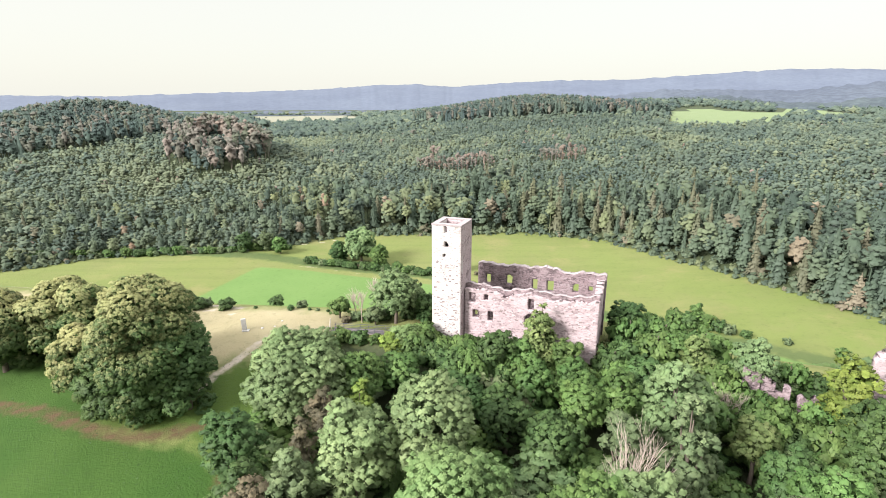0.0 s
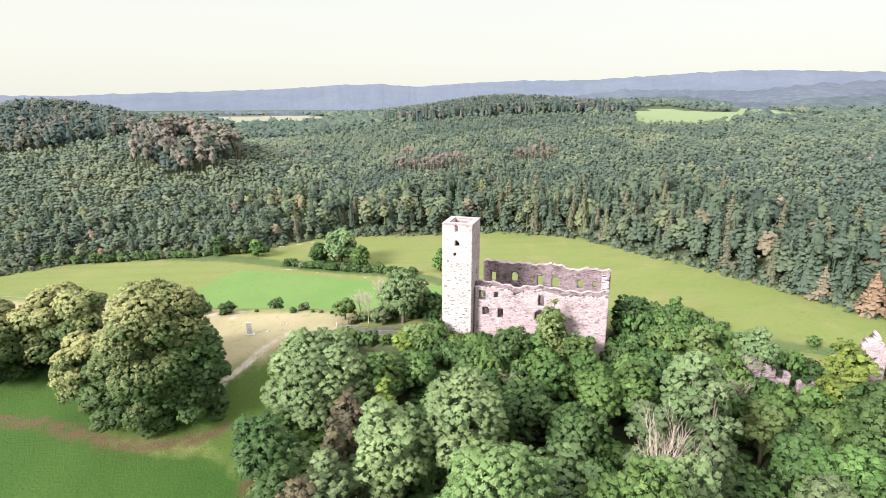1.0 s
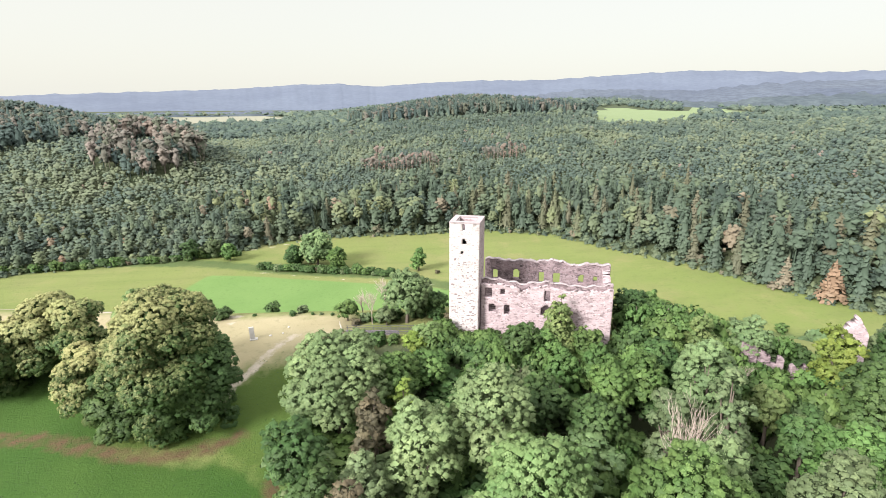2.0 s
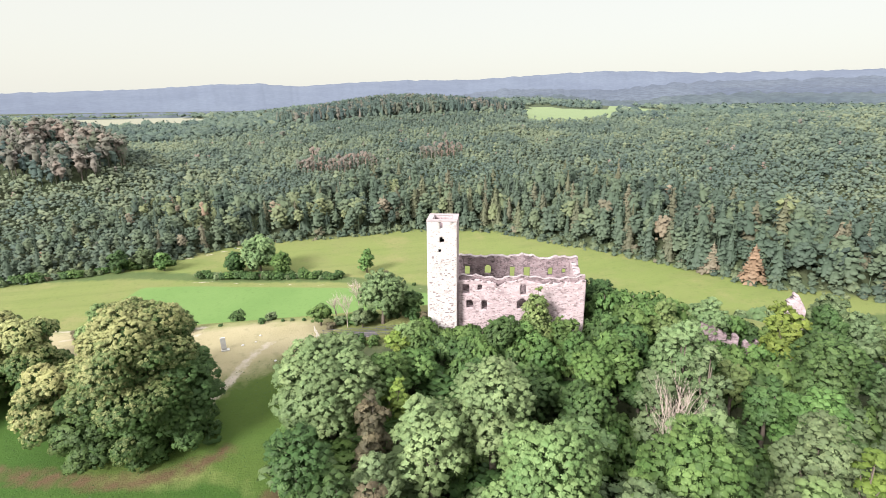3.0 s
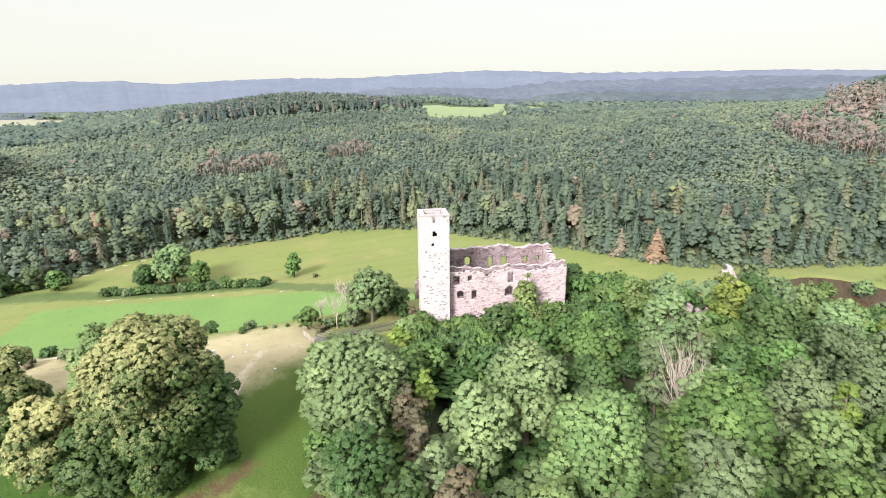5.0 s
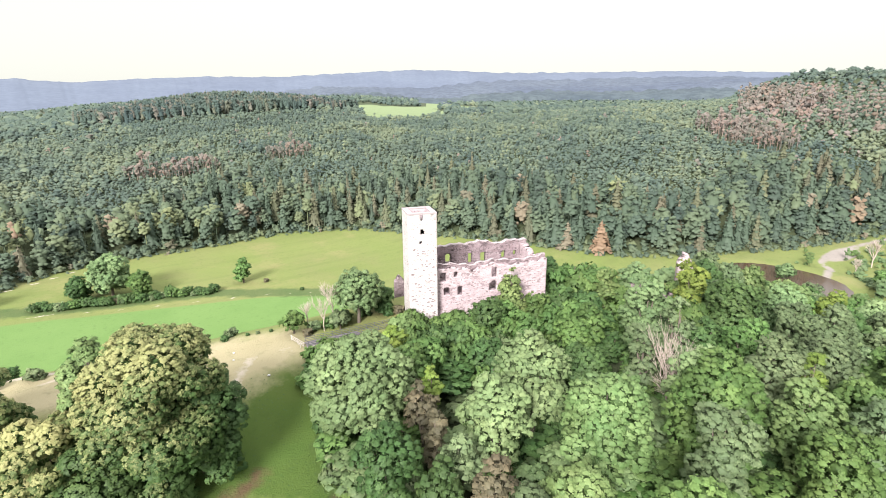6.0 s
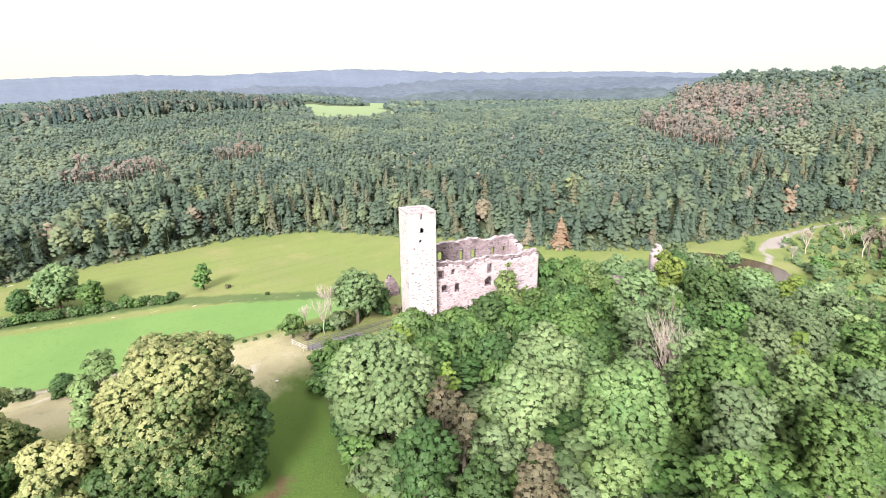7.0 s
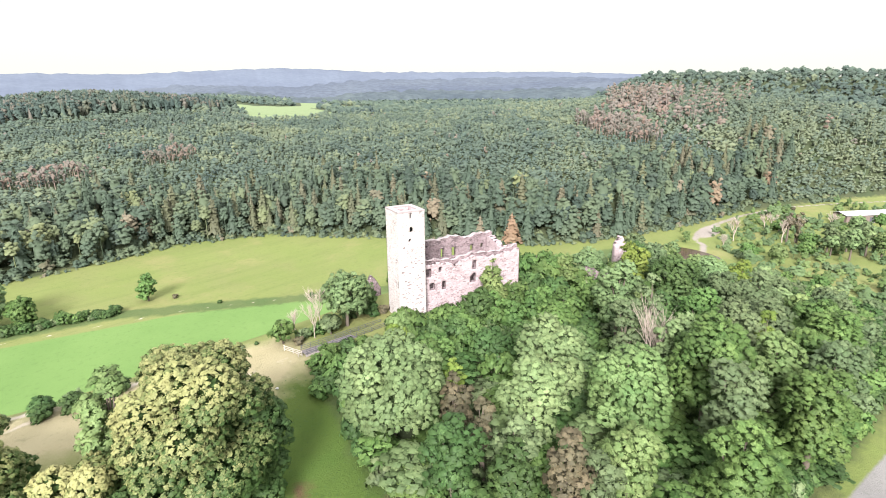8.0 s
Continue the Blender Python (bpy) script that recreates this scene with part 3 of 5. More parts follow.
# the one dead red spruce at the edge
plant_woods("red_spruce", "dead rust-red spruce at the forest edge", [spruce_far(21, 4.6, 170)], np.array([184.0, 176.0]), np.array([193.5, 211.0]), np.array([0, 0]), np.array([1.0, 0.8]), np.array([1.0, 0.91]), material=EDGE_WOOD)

# undergrowth along the very edge
x, y = spread(3.4, (-330, 60, 480, 380), lambda x, y: (depth_in(x, y) > -4.5) & (depth_in(x, y) < 7) & in_sight(x, y) & clear_of(x, y), 0.9)
SHRUB = [broad_far(4.5, 2.2, 9, 16, 0.9, 0.6, -0.2) for k in range(5)]
size_ = rng.uniform(0.35, 1.5, len(x)) * np.interp(depth_in(x, y), (-4, 2), (0.5, 1))
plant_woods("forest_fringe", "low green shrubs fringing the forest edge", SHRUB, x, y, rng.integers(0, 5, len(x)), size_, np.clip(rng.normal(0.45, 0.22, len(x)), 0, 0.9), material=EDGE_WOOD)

# young dense trees on the slopes
def young(x, y):
    d = depth_in(x, y)
    return (d > np.where(x < -95, 6, 46 + 14 * np.sin(x / 23))) & (np.hypot(x, y) < 640) & in_sight(x, y) & ~fir_zone(x, y) & clear_of(x, y) & (x < 420)


x, y = spread(3.3, (-520, 120, 420, 640), young)
SMALL = [broad_far(7.0, 2.0, 4, 3, 1.15, 0.5, 0.0) for k in range(10)] + [joined([stem_far(11, 0.25), broad_far(13, 2.0, 4, 8, 1.0, 0.7, 0.35)])]
p = patchy(x, y, 60, 2)
tint = np.clip(rng.normal(0.53, 0.12, len(x)) + np.where(x < -80, 0.10, 0.0) + 0.35 * p + 0.3 * patchy(x, y, 17, 3), 0.12, 0.8)
brown = (inside_hill(x, y, 12, 449, 34, 10) | inside_hill(x, y, 103, 458, 20, 10) | inside_hill(x, y, 400, 225, 30, 40)) & (rng.uniform(size=len(x)) < 0.7)
tint = np.where(brown | (rng.uniform(size=len(x)) < 0.008), rng.uniform(0.86, 1, len(x)), tint)
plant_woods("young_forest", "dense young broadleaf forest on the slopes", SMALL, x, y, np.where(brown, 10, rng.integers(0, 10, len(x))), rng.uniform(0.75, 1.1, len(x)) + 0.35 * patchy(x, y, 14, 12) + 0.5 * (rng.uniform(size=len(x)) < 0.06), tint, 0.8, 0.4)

# dark conifers on the hilltops
x, y = spread(5.8, (-560, 380, 380, 840), lambda x, y: fir_zone(x, y) & in_sight(x, y) & (depth_in(x, y) > 20))
red = inside_hill(x, y, -180, 440, 38, 55) & (rng.uniform(size=len(x)) < 0.6)
tint = np.where(red, rng.uniform(0.84, 0.97, len(x)), np.where(rng.uniform(size=len(x)) < 0.28, rng.uniform(0.84, 0.90, len(x)), rng.uniform(0.0, 0.30, len(x))))
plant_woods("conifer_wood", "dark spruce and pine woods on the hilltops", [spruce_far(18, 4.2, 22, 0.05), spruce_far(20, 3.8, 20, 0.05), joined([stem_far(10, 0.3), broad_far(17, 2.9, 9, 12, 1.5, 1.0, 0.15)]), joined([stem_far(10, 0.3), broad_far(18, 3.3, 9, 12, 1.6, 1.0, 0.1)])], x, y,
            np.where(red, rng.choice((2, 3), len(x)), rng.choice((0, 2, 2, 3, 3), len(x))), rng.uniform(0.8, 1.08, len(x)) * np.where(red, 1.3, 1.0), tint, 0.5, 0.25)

# mixed woods on the steep eastern hill
x, y = spread(4.4, (420, -110, 640, 480), lambda x, y: (depth_in(x, y) > 3) & in_sight(x, y) & clear_of(x, y))
# tints kept pale: the haze over this hill is painted into its leaves
tint = np.clip(rng.normal(0.65, 0.09, len(x)) + 0.25 * patchy(x, y, 70, 5) + 0.2 * patchy(x, y, 22, 5), 0.2, 0.80)
dead = rng.uniform(size=len(x)) < np.where(inside_hill(x, y, 520, 252, 46, 34), 0.6, np.where(inside_hill(x, y, 480, 215, 60, 60) | inside_hill(x, y, 600, 210, 40, 50), 0.16, 0.0))
tint = np.where(dead | (rng.uniform(size=len(x)) < 0.012), rng.uniform(0.90, 0.99, len(x)), tint)
gold = inside_hill(x, y, 424, 138, 7, 12)
crest_ = (np.hypot((x - 550) / 70, (y - 150) / 120) < 1) & (rng.uniform(size=len(x)) < 0.10)
HILL = [broad_far(8.0, 2.7, 5, 4, 1.35, 0.55, 0.0) for k in range(8)] + [joined([stem_far(12, 0.3), broad_far(15, 2.6, 6, 9, 1.3, 0.8, 0.35)])]
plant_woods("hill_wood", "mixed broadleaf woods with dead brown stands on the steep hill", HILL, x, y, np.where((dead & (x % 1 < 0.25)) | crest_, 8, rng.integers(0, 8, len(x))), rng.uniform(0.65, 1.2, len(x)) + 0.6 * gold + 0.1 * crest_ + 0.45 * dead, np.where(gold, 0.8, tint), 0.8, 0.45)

# woods on the plateau, out to the haze
for name, label, near, far_, step, forms in (("plateau_woods", "mixed woods on the plateau", 640, 1040, 11, [broad_far(10.5, 4.6, 6, 5, 2.3, 1.0, -0.05) for k in range(6)]),
                                             ("distant_woods", "distant mixed woods on the plateau", 1000, 1900, 22, [broad_far(13, 8.5, 3, 3, 6.5, 2.8, -0.2) for k in range(6)])):
    x, y = spread(step, (-1300, -160, 1600, 1900), lambda x, y: (np.hypot(x, y) > near) & (np.hypot(x, y) < far_) & in_sight(x, y) & (depth_in(x, y) > 10) & ~fir_zone(x, y) & clear_of(x, y) & ~((x > 400) & (x < 640) & (y < 560)) & ((y > 380) | (x > 640)))
    tint = np.clip(rng.normal(0.38, 0.14, len(x)) + 0.3 * patchy(x, y, 150, 8) + 0.25 * patchy(x, y, 40, 8), 0, 0.85)
    tall = (x > 700) & (y < 450) & (rng.uniform(size=len(x)) < 0.15)
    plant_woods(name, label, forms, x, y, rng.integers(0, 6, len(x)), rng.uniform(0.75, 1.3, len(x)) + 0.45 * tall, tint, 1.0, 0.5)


# ---- building helpers ----
def thing(name, label, category, group="", at=(0, 0, 0), turn=0.0):
    ob = new(name)
    ob.matrix_basis = pose(*at, 0, 0, turn)
    return tagged(ob, label, category, group)


def part(name, data, parent, label=""):
    """A mesh as one part of a thing; in the thing's own coordinates."""
    ob = new(name, data)
    ob.parent = parent
    return tagged(ob, label)


def solid(bm, material, name="part"):
    me = bpy.data.meshes.new(name)
    bmesh.ops.recalc_face_normals(bm, faces=bm.faces)
    bm.to_mesh(me)
    bm.free()
    me.materials.append(material)
    return me


def block(size, at=(0, 0, 0), turn=(0, 0, 0), bevel=0.0, material=None, rough=0.0, cuts=0, segments=2):
    """A box with its base's middle at `at`."""
    bm = bmesh.new()
    bmesh.ops.create_cube(bm, size=1.0)
    bmesh.ops.scale(bm, vec=size, verts=bm.verts)
    bmesh.ops.translate(bm, vec=(0, 0, size[2] / 2), verts=bm.verts)
    if cuts:
        bmesh.ops.subdivide_edges(bm, edges=bm.edges[:], cuts=cuts, use_grid_fill=True)
    if bevel:
        bmesh.ops.bevel(bm, geom=bm.edges[:], offset=bevel, segments=segments, affect="EDGES", profile=0.6)
    if rough:
        for v in bm.verts:
            v.co += Vector(noise.noise_vector(v.co * 2.1 + Vector(at))) * rough
    bmesh.ops.transform(bm, matrix=pose(*at, *turn), verts=bm.verts)
    return solid(bm, material)


def tube(points, radii, sides=6):
    """A tapered limb along points, as arrays."""
    points = [Vector(p) for p in points]
    vs, fs = [], []
    for i, p in enumerate(points):
        way = (points[min(i + 1, len(points) - 1)] - points[max(i - 1, 0)]).normalized()
        side = way.orthogonal().normalized()
        other = way.cross(side)
        for k in range(sides):
            a = 2 * math.pi * k / sides
            vs.append(p + (side * math.cos(a) + other * math.sin(a)) * radii[i])
    for i in range(len(points) - 1):
        for k in range(sides):
            a, b, c, d = i * sides + k, i * sides + (k + 1) % sides, (i + 1) * sides + (k + 1) % sides, (i + 1) * sides + k
            fs += [(a, b, c), (a, c, d)]
    n = (len(points) - 1) * sides
    fs += [(n, n + k, n + k + 1) for k in range(1, sides - 1)]
    return np.array([tuple(v) for v in vs]), np.array(fs)


# ---- the castle ruin ----
def masonry(length, height, thick, top, holes, material, cell=0.28, seed=0.0, rough=0.07):
    """A rubble wall along +x with its outer face at y = 0 and its inner face at y = thick, its base at z = 0.
    top(u): where it is broken off; holes: (u, z, width, height, arched)."""
    nu, nz = max(1, round(length / cell)), max(1, round(height / cell))
    u0 = (np.arange(nu) + 0.5) * length / nu
    z0 = (np.arange(nz) + 0.5) * height / nz
    uu, zz = np.meshgrid(u0, z0, indexing="ij")

    def crest_at(a):
        return min(top(a) + rough * (2.2 * noise.noise(Vector((a * 1.3, seed, 3))) + 2.0 * noise.noise(Vector((a * 3.1, seed, 7)))), height)

    ragged = np.array([crest_at(a) + cell * 0.25 for a in u0])
    full = zz < ragged[:, None]
    for hu, hz, w, h, arched in holes:
        inside = (abs(uu - hu) < w / 2) & (abs(zz - hz) < h / 2)
        if arched:
            over = zz - (hz + h / 2 - w / 2)
            inside &= (over < 0) | (np.hypot(uu - hu, over) < w / 2)
        full &= ~inside
    vs, index, faces = [], {}, []

    def corner(i, j, s):
        key = (i, j, s)
        if key not in index:
            p = Vector((i * length / nu, s * thick, j * height / nz))
            n = noise.noise_vector(Vector((p.x * 1.9 + seed, p.z * 1.9, s * 5.0))) * rough + noise.noise_vector(Vector((p.x * 0.5 + seed, p.z * 0.5, s * 9.0))) * rough * 1.5
            index[key] = len(vs)
            over = crest_at(p.x)
            z = over if p.z > over - cell * 0.9 else p.z + n.z * (j > 0)
            vs.append((p.x + n.x * (0 < i < nu), p.y + n.y * (0 < i < nu), z))
        return index[key]

    def solid_at(i, j):
        return 0 <= i < nu and 0 <= j < nz and full[i, j]

    for i in range(nu):
        for j in range(nz):
            if not full[i, j]:
                continue
            a, b, c, d = (i, j), (i + 1, j), (i + 1, j + 1), (i, j + 1)
            faces.append([corner(*p, 0) for p in (a, b, c, d)])
            faces.append([corner(*p, 1) for p in (d, c, b, a)])
            for (p, q), (ni, nj) in (((a, b), (i, j - 1)), ((b, c), (i + 1, j)), ((c, d), (i, j + 1)), ((d, a), (i - 1, j))):
                if not solid_at(ni, nj):
                    faces.append([corner(*p, 1), corner(*q, 1), corner(*q, 0), corner(*p, 0)])
    vs = np.array(vs)
    uv = np.stack([vs[:, 0] + 0.8 * vs[:, 1] + seed * 3, vs[:, 2]], 1)
    return mesh_of("wall", vs, np.array(faces), material, uv=uv)


def placed(me, at, turn):
    me.transform(pose(*at, 0, 0, turn))
    return me


TURN = -20.6
castle = thing("castle_ruin", "roofless medieval castle ruin of pale pinkish rubble stone among trees", "castle", at=(4.25, 97.3, 33.0), turn=TURN)
# tower: 5.9 m by 6.5 m, its south face 1.6 m before the hall's, 24.6 m high
TW, TD, TH = 5.9, 6.5, 24.6
TX, TY = -6.1, -1.9
tower = part("tower", masonry(TW, TH, 1.1, lambda u: TH - 0.02, [(2.75, 23.75, 0.65, 0.95, 0), (2.9, 20.9, 0.75, 1.25, 1), (2.65, 18.7, 0.55, 0.75, 0)], TOWER_STONE, seed=1, rough=0.045), castle, "tall square keep with pale lime-washed rubble faces")
tower.data.transform(pose(TX, TY, 0))
for name_, me in (("tower_wall", placed(masonry(TD - 0.06, TH, 1.1, lambda u: TH - 0.02, [(3.6, 14.0, 0.4, 1.0, 0)], WALL_STONE, seed=4, rough=0.045), (TX + TW + 0.015, TY + 0.06, 0), 90)),
                  ("tower_wall", placed(masonry(TD - 0.06, TH, 1.1, lambda u: TH - 0.02, [(2.7, 17.0, 0.4, 1.0, 0)], TOWER_STONE, seed=7, rough=0.045), (TX - 0.015, TY + TD, 0), -90)),
                  ("tower_wall", placed(masonry(TW - 2.2, TH, 1.1, lambda u: TH - 0.02, [(1.8, 23.4, 0.7, 0.9, 0)], WALL_STONE, seed=9, rough=0.045), (TX + TW - 1.1, TY + TD, 0), 180))):
    part(name_, me, castle)
part("tower_floor", block((TW - 2.2, TD - 2.2, 0.3), (TX + TW / 2, TY + TD / 2, TH - 1.6), material=OLD_STONE), castle, "sunken stone platform inside the tower head")
for sx, sy, w, d in ((TW / 2, 0.5, TW + 0.12, 1.16), (TW / 2, TD - 0.5, TW + 0.12, 1.16), (0.5, TD / 2, 1.16, TD - 2.2), (TW - 0.5, TD / 2, 1.16, TD - 2.2)):
    part("coping", block((w, d, 0.28), (TX + sx, TY + sy, TH - 0.02), bevel=0.05, material=CAP_STONE, rough=0.04, cuts=6), castle, "pale mortar coping on the tower head")

HALL = 25.4


def front_top(u):
    return 12.7 + 0.22 * math.sin(u * 0.55 + 0.6) + 0.16 * math.sin(u * 2.1) - 0.3 * math.exp(-((u - 8.2) / 1.2) ** 2) + 0.4 * math.exp(-((u - HALL) / 1.5) ** 2)


FRONT_HOLES = [(1.55, 10.3, 1.15, 2.0, 0), (4.4, 10.6, 0.95, 1.3, 0), (13.1, 10.3, 1.15, 2.2, 0), (2.3, 7.0, 1.4, 1.9, 1), (5.35, 6.9, 1.0, 1.8, 0), (12.9, 7.2, 1.6, 2.3, 1)]
part("front_wall", masonry(HALL, 14.0, 0.85, lambda u: front_top(u) - 0.75 - 0.2 * math.sin(u * 0.8 + 1), FRONT_HOLES, WALL_STONE, seed=12), castle, "hall front with two rows of empty window openings")
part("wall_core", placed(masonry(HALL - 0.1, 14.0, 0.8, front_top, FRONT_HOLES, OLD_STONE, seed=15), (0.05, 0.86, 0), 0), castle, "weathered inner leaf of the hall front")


def rear_top(u):
    return 13.7 + 0.15 * math.sin(u * 0.9) + 0.12 * math.sin(u * 2.7) + 0.45 * math.exp(-((u - 14.0) / 2.6) ** 2) - 0.3 * math.exp(-((u - 19) / 1.5) ** 2) + 0.35 * math.exp(-((u - 26) / 0.8) ** 2)


REAR_HOLES = [(2.3, 10.3, 1.1, 2.0, 0), (6.9, 10.6, 1.3, 2.3, 1), (12.3, 10.2, 1.35, 2.6, 0), (15.6, 10.1, 1.35, 2.6, 0), (20.8, 10.4, 1.1, 2.1, 1), (23.6, 10.6, 0.8, 1.2, 0)]
REAR_HOLES += [(u, 8.45, 0.35, 0.5, 0) for u in (4.4, 5.6, 8.9, 9.7, 10.6, 18.0, 19.0, 22.2)]
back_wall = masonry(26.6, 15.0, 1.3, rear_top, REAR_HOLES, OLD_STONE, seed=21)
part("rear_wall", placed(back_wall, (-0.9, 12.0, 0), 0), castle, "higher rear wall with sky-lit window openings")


def gable_top(u):
    return 13.0 - 1.5 * math.exp(-((u - 4.5) / 2.2) ** 2) + 0.25 * math.sin(u * 2.3)


part("end_wall", placed(masonry(10.6, 14.5, 1.4, gable_top, [(5.2, 9.6, 0.9, 1.4, 0)], WALL_STONE, seed=31), (HALL - 0.02, 1.46, 0), 90), castle, "broken end wall of the hall")
part("inner_ground", block((HALL - 2, 10.4, 0.5), (HALL / 2 + 0.4, 6.7, 1.0), material=OLD_STONE, rough=0.2, cuts=8), castle, "rubble-strewn ground inside the hall")


def capping(length, top, seed, y0, y1, rough=0.07):
    """Pale mortar laid along the broken top of a wall."""
    u = np.linspace(0, length, int(length / 0.2))
    crest = np.array([top(a) + rough * (2.2 * noise.noise(Vector((a * 1.3, seed, 3))) + 2.0 * noise.noise(Vector((a * 3.1, seed, 7)))) for a in u])
    wob = np.array([noise.noise(Vector((a * 1.1, seed, 1))) for a in u]) * 0.1
    ring = [np.stack([u, y + wob, crest + dz], 1) for y, dz in ((y0 - 0.03, -0.06), (y0 - 0.02, 0.02), ((y0 + y1) / 2, 0.06), (y1 + 0.02, 0.02), (y1 + 0.03, -0.06))]
    v = np.concatenate(ring)
    n = len(u)
    f = np.array([(k * n + i, k * n + i + 1, (k + 1) * n + i + 1, (k + 1) * n + i) for k in range(4) for i in range(n - 1)])
    return mesh_of("capping", v, f, CAP_STONE, uv=v[:, :2] + v[:, 2:])


part("capping", capping(HALL - 0.1, front_top, 15, 0.86, 1.66), castle, "pale mortar capping on the hall front")
part("capping", placed(capping(26.6, rear_top, 21, 0, 1.3), (-0.9, 12.0, 0), 0), castle, "pale mortar capping on the rear wall")


def wall_piece(label, x, y, turn, length, height, thick, top, holes, material, seed, sink=1.0):
    ob = thing("wall_fragment", label, "ruin", at=(x, y, float(land(x, y)) - sink), turn=turn)
    part("masonry", masonry(length, height, thick, top, holes, material, seed=seed, rough=0.12), ob)
    return ob


wall_piece("pointed fragment of weathered castle wall behind the keep", 5.2, 116.5, -18, 3.4, 7.2, 1.2, lambda u: 6.6 - 1.2 * abs(u - 1.2) ** 1.3, [], OLD_STONE, 41)
wall_piece("pointed broken stump of a pale stone tower", 76.4, 84.4, -25, 3.8, 14.0, 2.2, lambda u: 13.1 - 1.5 * abs(u - 1.7) ** 1.2 + 0.12 * math.sin(5 * u), [(1.8, 8.0, 0.5, 1.0, 0)], WALL_STONE, 43)
wall_piece("ivy-hung round stump of outer castle wall", 52.0, 82.6, -30, 2.8, 13.0, 2.2, lambda u: 9.4 - 0.5 * abs(u - 1.0), [], OLD_STONE, 45)
wall_piece("crumbling outer castle wall of pink stone", 54.6, 81.6, -32, 4.6, 11.0, 1.3, lambda u: 7.9 - 0.25 * u + 0.3 * math.sin(2 * u), [(2.9, 7.0, 1.1, 3.0, 0)], OLD_STONE, 47)
wall_piece("low jagged end of outer castle wall", 59.6, 78.6, -20, 3.2, 9.6, 1.2, lambda u: 6.9 + 0.5 * math.sin(u * 3.2), [], OLD_STONE, 49)

# ---- footbridge, fence, memorial ----
CONCRETE = plain("weathered_concrete", (0.264, 0.228, 0.216), (0.336, 0.300, 0.288), 0.9)
PLANK = plain("grey_planks", (0.102, 0.090, 0.090), (0.168, 0.150, 0.150), 1.5)
IRON = plain("painted_iron", (0.060, 0.060, 0.072), (0.102, 0.102, 0.120), 3, 0.6, 0.2)
PALE_WOOD = plain("bleached_wood", (0.330, 0.300, 0.252), (0.420, 0.390, 0.336), 2.0)
WHITE_STONE = plain("white_limestone", (0.360, 0.348, 0.324), (0.420, 0.408, 0.384), 1.2)

BRIDGE = 18.6
bridge = thing("footbridge", "concrete footbridge with dark metal railings to the castle gate", "bridge", at=(-23.2, 102.6, 33.75), turn=-7.6)
part("beam", block((BRIDGE, 0.22, 0.55), (BRIDGE / 2, -1.05, -0.5), bevel=0.02, material=CONCRETE), bridge)
part("beam", block((BRIDGE, 0.22, 0.55), (BRIDGE / 2, 1.05, -0.5), bevel=0.02, material=CONCRETE), bridge)
for k in range(62):
    part("plank", block((0.27, 2.2, 0.07), (0.15 + k * 0.3, 0, 0.06), material=PLANK), bridge)
for side in (-1, 1):
    for k in range(11):
        part("railing_post", block((0.07, 0.07, 1.1), (0.3 + k * 1.8, side * 1.08, 0.05), material=IRON), bridge)
    for z in (0.38, 0.72, 1.1):
        part("rail", block((BRIDGE, 0.06, 0.07), (BRIDGE / 2, side * 1.08, z), material=IRON), bridge)
for u in (8.5, 15.5):
    part("pier", block((1.2, 2.0, 7.0), (u, 0, -7.5), bevel=0.08, material=WALL_STONE, rough=0.06, cuts=3), bridge, "brownish masonry pier")

fence = thing("rail_fence", "short pale wooden rail fence at the edge of the lawn", "fence", at=(-24.5, 106.9, float(land(-24.5, 106.9))), turn=-80)
for u in (0.1, 2.4, 4.7):
    part("post", block((0.14, 0.14, 1.25), (u, 0, -0.15), bevel=0.02, material=PALE_WOOD), fence)
for z in (0.32, 0.66, 1.0):
    part("rail", block((4.9, 0.06, 0.13), (2.4, -0.1, z), bevel=0.015, material=PALE_WOOD), fence)
sign = thing("signpost", "small pale wooden post with a crossbar beside the path", "post", at=(-24.3, 102.6, float(land(-24.3, 102.6))), turn=-20)
part("post", block((0.14, 0.14, 1.3), (0, 0, -0.1), bevel=0.02, material=PALE_WOOD), sign)
part("crossbar", block((0.7, 0.07, 0.16), (0, -0.11, 0.75), bevel=0.015, material=PALE_WOOD), sign)

memorial = thing("memorial_stone", "upright white memorial slab on a low plinth on the dry lawn", "monument", at=(-41.9, 103.1, float(land(-41.9, 103.1))), turn=8)
part("plinth", block((1.5, 1.0, 0.25), (0.2, 0, -0.1), bevel=0.04, material=WHITE_STONE), memorial)
part("slab", block((0.95, 0.45, 2.45), (0, 0, 0.25), (0, -3, 0), bevel=0.05, material=WHITE_STONE), memorial)
for k, (x, y, r) in enumerate(((-38.6, 104.2, 0.3), (-36.2, 105.1, 0.22), (-32.3, 97.2, 0.3), (-35.4, 108.0, 0.25))):
    bm = bmesh.new()
    bmesh.ops.create_icosphere(bm, subdivisions=2, radius=r)
    for v in bm.verts:
        v.co += Vector(noise.noise_vector(v.co * 4 + Vector((k, 0, 0)))) * r * 0.4
        v.co.z *= 0.6
    rock = new("boulder", solid(bm, WHITE_STONE))
    rock.location = (x, y, float(land(x, y)) + r * 0.2)
    tagged(rock, "small pale boulder lying in the dry grass", "stone", "boulders on the lawn")


